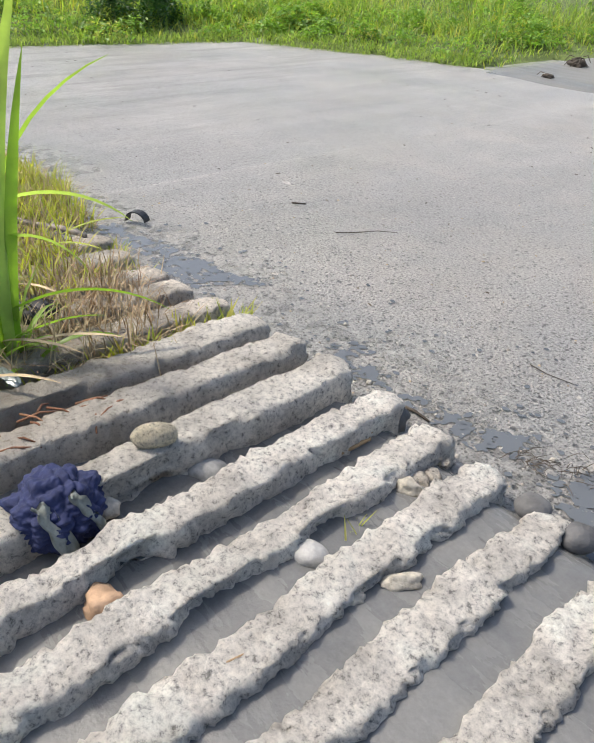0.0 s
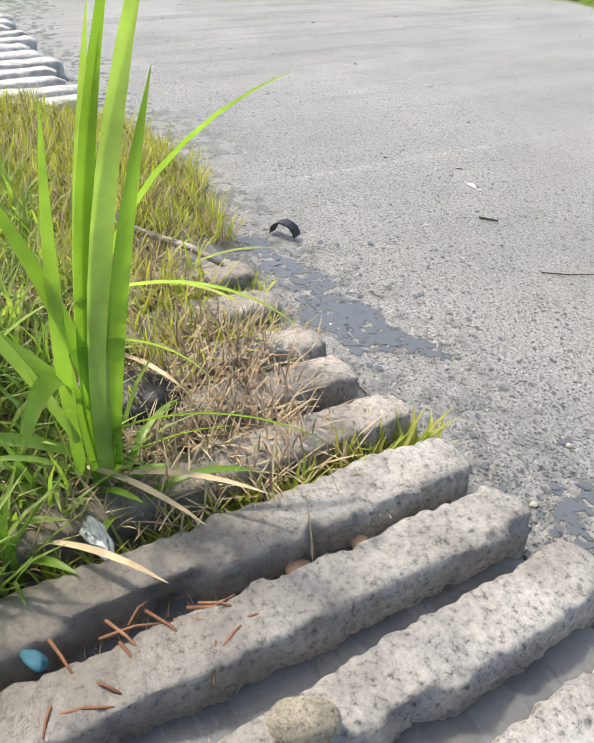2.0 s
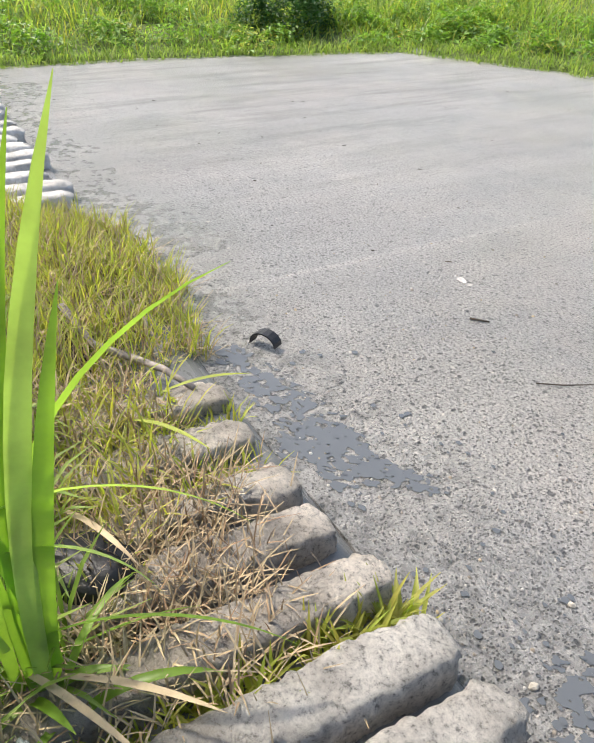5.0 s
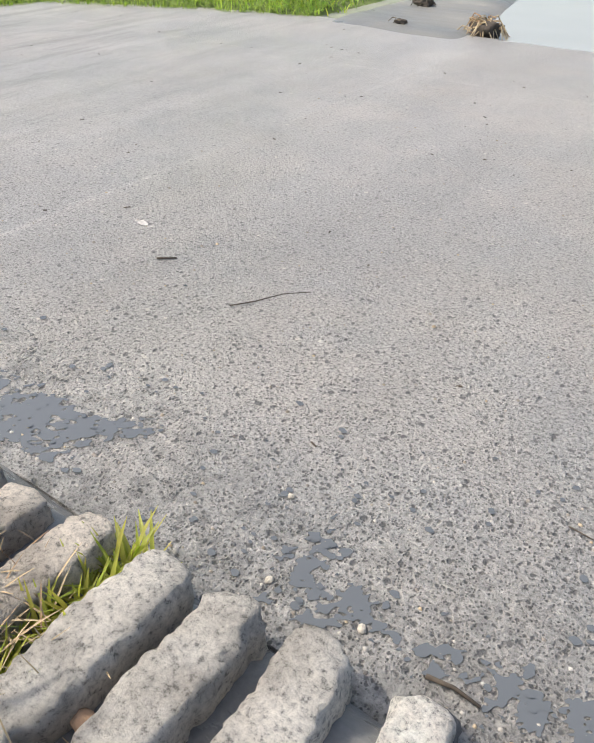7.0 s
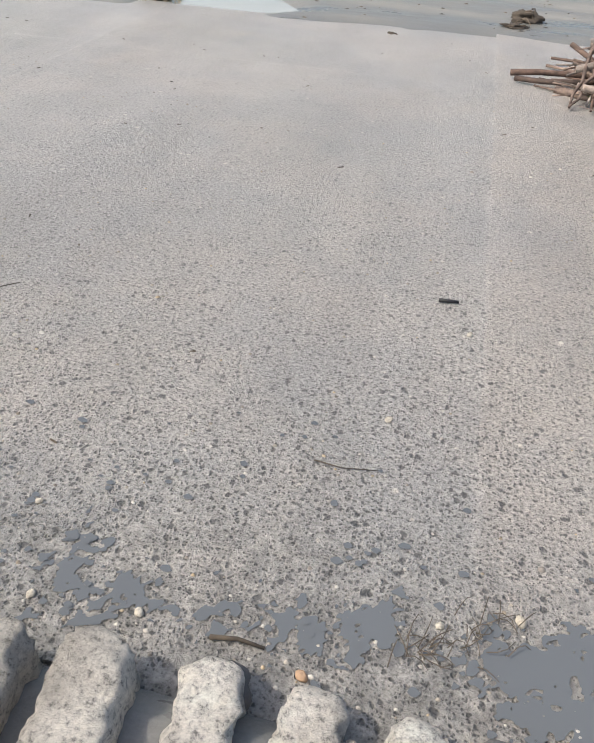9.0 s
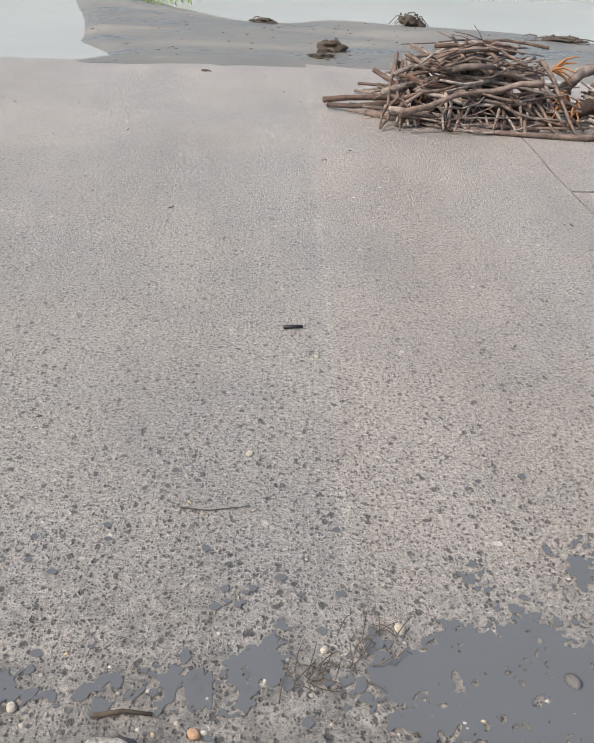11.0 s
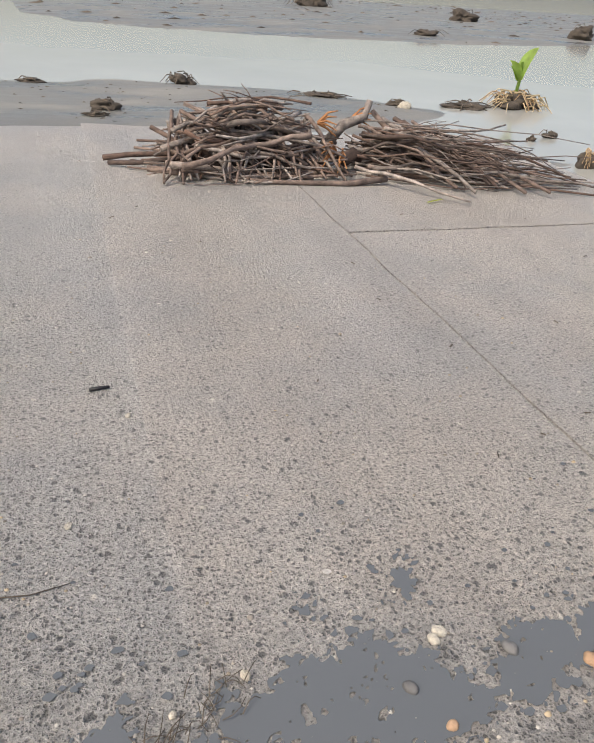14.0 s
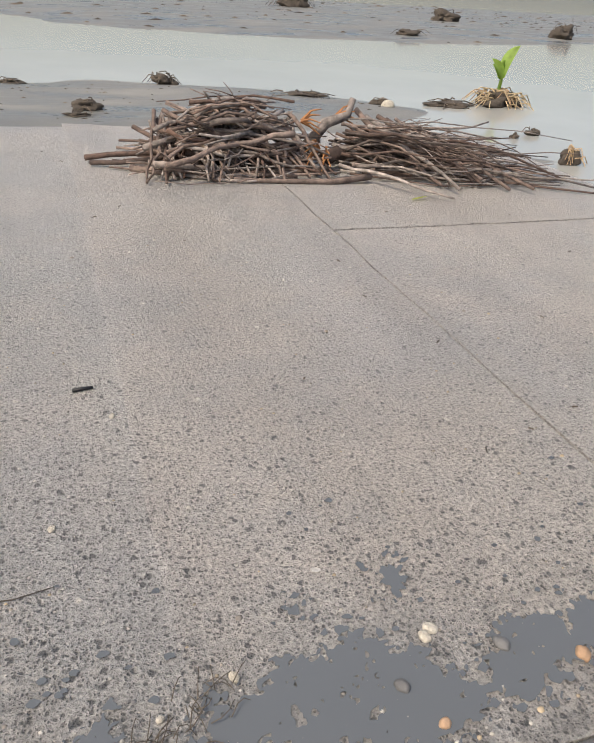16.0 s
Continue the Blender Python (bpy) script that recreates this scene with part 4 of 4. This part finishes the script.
# single yellowing stalks and dead leaves laid over the ribs
for x, y, yaw, L, m, lab in ((-1.75, 0.72, 0.4, 0.35, M_YELLOW, "yellow leaf arching over the ribs"), (-1.85, 0.85, 1.2, 0.3, M_YELLOW, "yellow grass sprig at the rib ends"), (-1.05, 0.25, 0.45, 0.42, M_DRY, "dead tan leaf lying across ribs"), (-0.98, 0.33, 0.75, 0.38, M_DRY, "dead brown leaf lying across ribs"), (-0.85, 0.15, 0.6, 0.30, M_DRY, "dead brown leaf lying across ribs"), (-1.45, 0.45, 0.3, 0.35, M_DRY, "dead orange leaf lying across ribs")):
    v, f = [], []
    blade(v, f, x, y, 0.17, L, 0.020, yaw, 1.15, 0.55, 7, 0.5)
    tagged(raw("leaf", v, f, m, None, True), lab, "leaf")
for k in range(16):
    x, y, a = random.gauss(-0.57, 0.06), random.uniform(0.05, 0.40), random.gauss(0.9, 0.6)
    L = random.uniform(0.06, 0.16)
    stick("dead_stalk", [(x, y, 0.15), (x + 0.5 * L * math.cos(a), y + 0.5 * L * math.sin(a), 0.165), (x + L * math.cos(a), y + L * math.sin(a), 0.15)], 0.004, 0.0025, M_REDDISH, "reddish dead stalk lying over ribs", "stalk", "dead stalks over the ribs")
stick("fallen_branch", [(-2.55, 0.70, 0.20), (-2.31, 0.75, 0.14), (-2.20, 0.86, 0.11), (-2.06, 0.93, 0.12), (-1.9, 0.98, 0.12)], 0.016, 0.011, M_BARK, "bare brown branch lying in the grass", "branch")

# ---------- grassy bank behind the slab ----------
def bank_spot():
    while True:
        u = random.random()
        if u < 0.55:
            x, y = random.uniform(-14.5, -8.4), random.uniform(0.2, 9.5)
        elif u < 0.9:
            x, y = random.uniform(-11, -4.6), random.uniform(6.3, 13)
        else:
            x, y = random.uniform(-9.6, -7.05), random.uniform(-2.5, 1.2)
        d = sdist(BANK, x, y) + 0.25 * nz(x, y, 1, 1.1)
        if d > 0.0 and random.random() < 1.15 - d * 0.13:
            return x, y, d


def bank_cover(name, material, label, count, low, high, width, kinds):
    v, f = [], []
    for _ in range(count):
        x, y, d = bank_spot()
        patch = 0.5 + 0.5 * nz(x, y, kinds, 0.9)
        if patch < 0.22:
            continue
        z = max(0.0, soil_height(x, y))
        h = (low + (high - low) * min(1.0, d / 1.6)) * random.uniform(0.5, 1.3) * (0.5 + patch)
        blade(v, f, x, y, z - 0.02, h, width * random.uniform(0.7, 1.4), random.uniform(0, math.tau), random.uniform(0.1, 0.7), random.uniform(0.3, 1.6), 3)
    return tagged(raw(name, v, f, material), label, "grass", kind="stuff")


strip_grass("grass", M_GRASS, "low grass fringe where the bank meets the slab", 5000, lambda: in_poly([(-9.8, 0.8), (-9.6, 3.6), (-8.9, 6.9), (-6.6, 7.9), (-5.1, 8.4), (-4.9, 7.65), (-6.4, 7.2), (-8.3, 6.4), (-9.0, 3.4), (-9.1, 1.0)], 0.06), 0.12, 0.012, 1.1, 1.4)
strip_grass("grass", M_YELLOW, "dry grass edge beyond the far ribs", 1800, lambda: in_poly([(-9.2, -1.5), (-7.1, -1.5), (-7.05, 1.05), (-9.2, 1.1)]), 0.16, 0.014, 0.9, 1.4)
bank_cover("grass", M_GRASS, "bright green grass along the far bank", 11000, 0.10, 0.42, 0.020, 3)
bank_cover("grass", M_YELLOW, "yellowing grass mixed along the far bank", 3000, 0.10, 0.40, 0.016, 21)


def leafy(name, material, label, spots, per, size):
    v, f = [], []
    for x, y, r, h in spots:
        z0 = max(0.0, soil_height(x, y))
        for _ in range(per):
            a, e = random.uniform(0, math.tau), random.uniform(-0.1, 1.5)
            k = r * random.uniform(0.55, 1.05) * (1 + 0.35 * nz(math.cos(a) * 2 + x, math.sin(a) * 2 + y, e, 1.3))
            px, py, pz = x + math.cos(a) * math.cos(e) * k, y + math.sin(a) * math.cos(e) * k, z0 + max(0.01, h * math.sin(e) * k / r)
            t, q, s2 = random.uniform(0, math.tau), random.uniform(-0.6, 0.6), size * random.uniform(0.6, 1.5)
            dx, dy, dz = math.cos(t) * s2, math.sin(t) * s2, q * s2
            b0 = len(v)
            v += [(px, py, pz), (px + dx * 0.5 - dy * 0.36, py + dy * 0.5 + dx * 0.36, pz + dz * 0.5 + 0.1 * s2), (px + dx, py + dy, pz + dz - 0.2 * s2), (px + dx * 0.5 + dy * 0.36, py + dy * 0.5 - dx * 0.36, pz + dz * 0.5 + 0.1 * s2)]
            f.append((b0, b0 + 1, b0 + 2, b0 + 3))
    return tagged(raw(name, v, f, material), label, "bush", kind="stuff")


spots = []
while len(spots) < 190:
    x, y, d = bank_spot()
    if d > 0.25:
        spots.append((x, y, random.uniform(0.25, 0.55), random.uniform(0.12, 0.45) * min(1.4, 0.5 + d * 0.4)))
leafy("bank_shrubs", M_LEAF, "leafy green creepers covering the bank", spots, 150, 0.06)
leafy("bush", M_BUSH, "dark green leafy bush on the bank", [(-9.7, 5.6, 0.55, 0.7), (-10.0, 5.2, 0.45, 0.5), (-9.9, 6.0, 0.4, 0.5)], 1500, 0.05)
leafy("bank_shrubs", M_YELLOW, "straw-coloured weeds along the bank's foot", [s for s in spots if s[3] < 0.2][:25], 90, 0.05)

# ---------- brush piles ----------
def brush_pile(origin, label, count, shape, torn):
    root = empty("brush_pile", origin, label, "brush pile")
    ox, oy, _ = origin
    for i in range(count):
        pts, r0, r1 = shape(i)
        bm = bmesh.new()
        tube(bm, pts, r0, r1, 7, 0.14)
        # a side twig on some branches
        if i % 2 == 0:
            p = Vector(pts[len(pts) // 2])
            d = (Vector(pts[-1]) - Vector(pts[0])).normalized()
            q = p + d * random.uniform(0.1, 0.25) + Vector((random.uniform(-0.1, 0.1), random.uniform(-0.14, 0.05), random.uniform(-0.03, 0.12)))
            q.z = max(0.015, q.z)
            tube(bm, [p, (p + q) / 2 + Vector((0, 0, 0.01)), q], r0 * 0.45, r0 * 0.25, 5)
        under(part("branch", bm, M_BARK, None, "", True), root)
    for x, y, z, L, a in torn:
        bm = bmesh.new()
        for k in range(5):
            w = random.uniform(-0.25, 0.25)
            tube(bm, [(x, y, z), (x + L * 0.5 * math.cos(a + w), y + L * 0.3 * math.sin(a + w), z + 0.03 * k - 0.04), (x + L * math.cos(a + w), y + L * math.sin(a + w), max(0.02, z + 0.05 * k - 0.10))], 0.014, 0.004, 5, 0.3)
        under(part("torn_wood", bm, M_CUT, None, "torn orange heartwood"), root)
    return root


def crooked(x0, y0, z0, x1, y1, z1, sway, n=7):
    out = []
    sx, sy, sz = (random.uniform(-sway, sway) for _ in range(3))
    for i in range(n):
        u = i / (n - 1)
        b = math.sin(u * math.pi)
        out.append((x0 + (x1 - x0) * u + sx * b * 0.4 + random.gauss(0, 0.012), y0 + (y1 - y0) * u + sy * b + random.gauss(0, 0.016), max(0.02, z0 + (z1 - z0) * u + sz * b * 0.5 + random.gauss(0, 0.013))))
    return out


def pile_one(i):
    u = random.random()
    z = 0.02 + 0.42 * u ** 1.3
    half = 1.0 - 0.55 * u
    if i < 2:
        return crooked(0.49 + 0.03 * i, 6.30 - 0.12 * i, 0.06 - 0.03 * i, 1.95, 5.95 - 0.15 * i, 0.16, 0.02, 8), 0.024 - 0.004 * i, 0.014
    if i % 5 == 0:
        x = random.uniform(1.0, 2.2)
        return crooked(x, 6.3, 0.30 + 0.1 * random.random(), x + random.uniform(-0.35, 0.45), random.uniform(5.55, 5.75), 0.025, 0.05), random.uniform(0.012, 0.022), 0.009
    x0 = 1.55 - half * random.uniform(0.35, 0.95)
    x1 = 1.6 + half * random.uniform(0.3, 1.05)
    y = 6.15 + random.uniform(-0.42, 0.42) * (1.1 - u)
    tilt = random.uniform(-0.42, 0.36)
    r = random.choice((0.008, 0.010, 0.012, 0.015, 0.019, 0.026))
    a = crooked(x0, y + tilt, z + random.uniform(-0.05, 0.05), x1, y - tilt, max(0.02, z + random.uniform(-0.26, 0.16)), 0.26)
    return (a if i % 2 else a[::-1]), r, r * 0.3


def pile_two(i):
    u = random.random()
    z = 0.02 + 0.34 * u ** 1.4
    if i < 7:
        x = 2.75 + 0.09 * i
        return crooked(x, 6.25, 0.42 - 0.02 * i, x + random.uniform(0.2, 0.6), random.uniform(5.05, 5.35), 0.05, 0.08), random.uniform(0.014, 0.026), 0.013
    if i == 7:
        return crooked(2.42, 5.75, 0.10, 3.02, 4.92, 0.02, 0.06, 9), 0.016, 0.008
    if i == 8:
        return crooked(2.35, 5.92, 0.10, 3.1, 6.1, 0.12, 0.02), 0.06, 0.05
    if i == 9:
        return crooked(3.6, 5.6, 0.06, 4.85, 5.35, 0.02, 0.08, 9), 0.012, 0.005
    x0 = 2.45 + random.uniform(0, 0.5)
    x1 = random.uniform(3.3, 4.55) - 0.3 * u
    y = 5.95 + random.uniform(-0.35, 0.4) * (1.1 - u)
    r = random.choice((0.006, 0.008, 0.010, 0.013, 0.018))
    return crooked(x0, y + random.uniform(-0.1, 0.25), z, x1, y + random.uniform(-0.75, 0.25), max(0.02, z * random.uniform(0.1, 1.3)), 0.26), r, r * 0.4


brush_pile((1.55, 6.1, 0), "heap of cut grey-brown branches on the wet slab", 190, pile_one, ((2.2, 6.1, 0.36, 0.16, -0.3), (2.3, 5.9, 0.18, 0.18, -2.4)))
brush_pile((3.3, 5.8, 0), "fanned heap of thin branches on the wet slab", 180, pile_two, ((2.5, 6.15, 0.38, 0.18, 0.1), (2.35, 5.85, 0.14, 0.16, -1.9)))
stick("fallen_branch", [(2.28, 6.2, 0.12), (2.42, 6.12, 0.34), (2.62, 6.15, 0.40), (2.68, 6.2, 0.52)], 0.055, 0.03, M_BARK, "forked pale branch standing from the heap", "branch")
v, f = [], []
blade(v, f, 2.72, 5.02, 0.012, 0.16, 0.03, 0.3, 1.5, 0.05, 4, 0.2)
tagged(raw("leaf", v, f, M_YELLOW), "yellow fallen leaf on the slab", "leaf")

# ---------- drift debris along the water ----------
def drift(x, y, r, h, material, label, n=26):
    root = empty("drift_clump", (x, y, soil_height(x, y)), label, "debris", "drift debris along the water")
    z0 = max(-0.03, soil_height(x, y))
    bm = rock(r * 0.7, r * 0.5, h * 0.5, x * 3 + y, 0.8, 4)
    bmesh.ops.translate(bm, verts=bm.verts, vec=(x, y, z0 + h * 0.2))
    under(part("clod", bm, M_DEBRIS, None, "", True), root)
    bm = bmesh.new()
    for _ in range(n):
        a, L = random.uniform(0, math.tau), r * random.uniform(0.4, 0.95)
        px, py, pz = x + random.gauss(0, r * 0.3), y + random.gauss(0, r * 0.25), z0 + random.uniform(0.1, 0.9) * h
        tube(bm, [(px, py, pz), (px + math.cos(a) * L * 0.5, py + math.sin(a) * L * 0.4, pz + 0.1 * h), (px + math.cos(a) * L, py + math.sin(a) * L * 0.8, max(z0 + 0.005, pz - h * 0.5))], 0.006 + r * 0.012, 0.003 + r * 0.005, 5)
    under(part("twig_mass", bm, material), root)
    return root


drift(0.66, 8.45, 0.20, 0.14, M_DEBRIS, "dark root clump on silt", 6)
drift(0.55, 8.1, 0.14, 0.05, M_DEBRIS, "dark flattened wood on silt", 8)
drift(1.82, 10.6, 0.22, 0.16, M_DEBRIS, "dark twig clump at the waterline", 20)
drift(-3.0, 7.9, 0.24, 0.22, M_DRY, "heap of drifted straw beside the pool", 60)
drift(-3.9, 7.75, 0.10, 0.07, M_DEBRIS, "dark wood scrap beside the pool", 6)
drift(-4.3, 9.0, 0.18, 0.14, M_DEBRIS, "dark twig clump beside the pool", 16)
drift(6.2, 9.35, 0.42, 0.24, M_DRY, "brown root mass standing in shallow water", 70)
drift(5.4, 9.3, 0.40, 0.08, M_DEBRIS, "flat twig raft in shallow water", 30)
drift(4.95, 6.1, 0.14, 0.18, M_CANE, "tan husk lying at the water's edge", 22)
drift(5.42, 7.4, 0.10, 0.10, M_DEBRIS, "dark snag in shallow water", 4)
drift(5.08, 7.25, 0.08, 0.08, M_DEBRIS, "dark snag in shallow water", 4)
drift(10.8, 32.5, 1.0, 0.9, M_DEBRIS, "dark twig tangle on the sandbar", 50)
drift(15.4, 27.6, 0.7, 0.45, M_DEBRIS, "dark clump on the sandbar", 14)
drift(10.4, 20.6, 0.5, 0.2, M_DEBRIS, "dark driftwood on the sandbar", 8)
drift(16.9, 22.2, 0.55, 0.5, M_DEBRIS, "dark clump at the sandbar's edge", 14)
drift(12.2, 42.0, 0.9, 0.8, M_DEBRIS, "dark clump on the sandbar", 20)
drift(7.6, 41.0, 1.0, 0.6, M_DRY, "straw heap on the sandbar", 30)
drift(-0.1, 10.3, 0.18, 0.07, M_DEBRIS, "dark wood scrap on silt", 5)
drift(-0.55, 7.4, 0.10, 0.05, M_DEBRIS, "thin twigs standing on silt", 9)
drift(4.3, 9.15, 0.16, 0.10, M_DEBRIS, "dark clod at the waterline", 5)
drift(3.5, 9.6, 0.3, 0.06, M_DEBRIS, "dark twigs at the waterline", 14)
stone(4.35, 8.95, 0.02, 0.09, 0.08, 0.07, 0, M_PALE, "pale round stone in shallow water", 41.0, 0.12)
# specks over the silt and the sandbar
v, f = [], []
for i in range(520):
    if i < 200:
        x, y = random.uniform(-2.4, 4.2), random.uniform(7.4, 10.6)
        s2 = random.uniform(0.005, 0.022)
    else:
        x, y = random.uniform(-0.5, 30), random.uniform(19, 44)
        s2 = random.uniform(0.02, 0.10)
    z = soil_height(x, y)
    if z < -0.015:
        continue
    a = random.gauss(0.1, 0.5)
    b0 = len(v)
    c, s3 = math.cos(a) * s2 * random.uniform(1, 3), math.sin(a) * s2
    v += [(x - c, y - s3, z - 0.005), (x + s3, y - s2 * 0.4, z), (x + c, y + s3, z - 0.005), (x - s3, y + s2 * 0.4, z), (x, y, z + s2 * 0.5)]
    f += [(b0, b0 + 1, b0 + 4), (b0 + 1, b0 + 2, b0 + 4), (b0 + 2, b0 + 3, b0 + 4), (b0 + 3, b0, b0 + 4)]
tagged(raw("flotsam", v, f, M_DEBRIS), "dark scraps of flotsam strewn over the silt", "flotsam", kind="stuff")
# young broad-leaved sprout on the root mass
sprout = empty("sprout", (6.22, 9.4, 0.2), "bright green broad-leaved sprout on a root mass", "plant")
bm = bmesh.new()
tube(bm, [(6.22, 9.4, 0.12), (6.24, 9.4, 0.35), (6.22, 9.4, 0.55)], 0.025, 0.018, 6)
under(part("stem", bm, M_GRASS), sprout)
for yaw, lean, L, w in ((0.2, 0.15, 0.55, 0.22), (3.4, 0.35, 0.4, 0.18), (1.7, 0.5, 0.3, 0.14)):
    v, f = [], []
    blade(v, f, 6.22, 9.4, 0.30, L * 0.95, w * 1.15, yaw, lean, 0.9, 8, 0.5)
    under(raw("leaf", v, f, M_TALL, None, True), sprout)
strip_grass("grass", M_GRASS, "small weed tuft on the silt", 60, lambda: (random.gauss(-1.7, 0.25), random.gauss(12.0, 0.2)), 0.16, 0.02, 0.9, 1.0, 0.0)
v, f = [], []
for i in range(1500):
    x, y = random.uniform(-7, -2.6), random.uniform(20, 34)
    if sdist(BANK, x, y) > 0:
        blade(v, f, x, y, 0.02, random.uniform(0.3, 0.9), 0.06, random.uniform(0, 6.28), 0.4, 1.3, 3)
tagged(raw("grass", v, f, M_GRASS), "green reeds on the far river bank", "grass", kind="stuff")
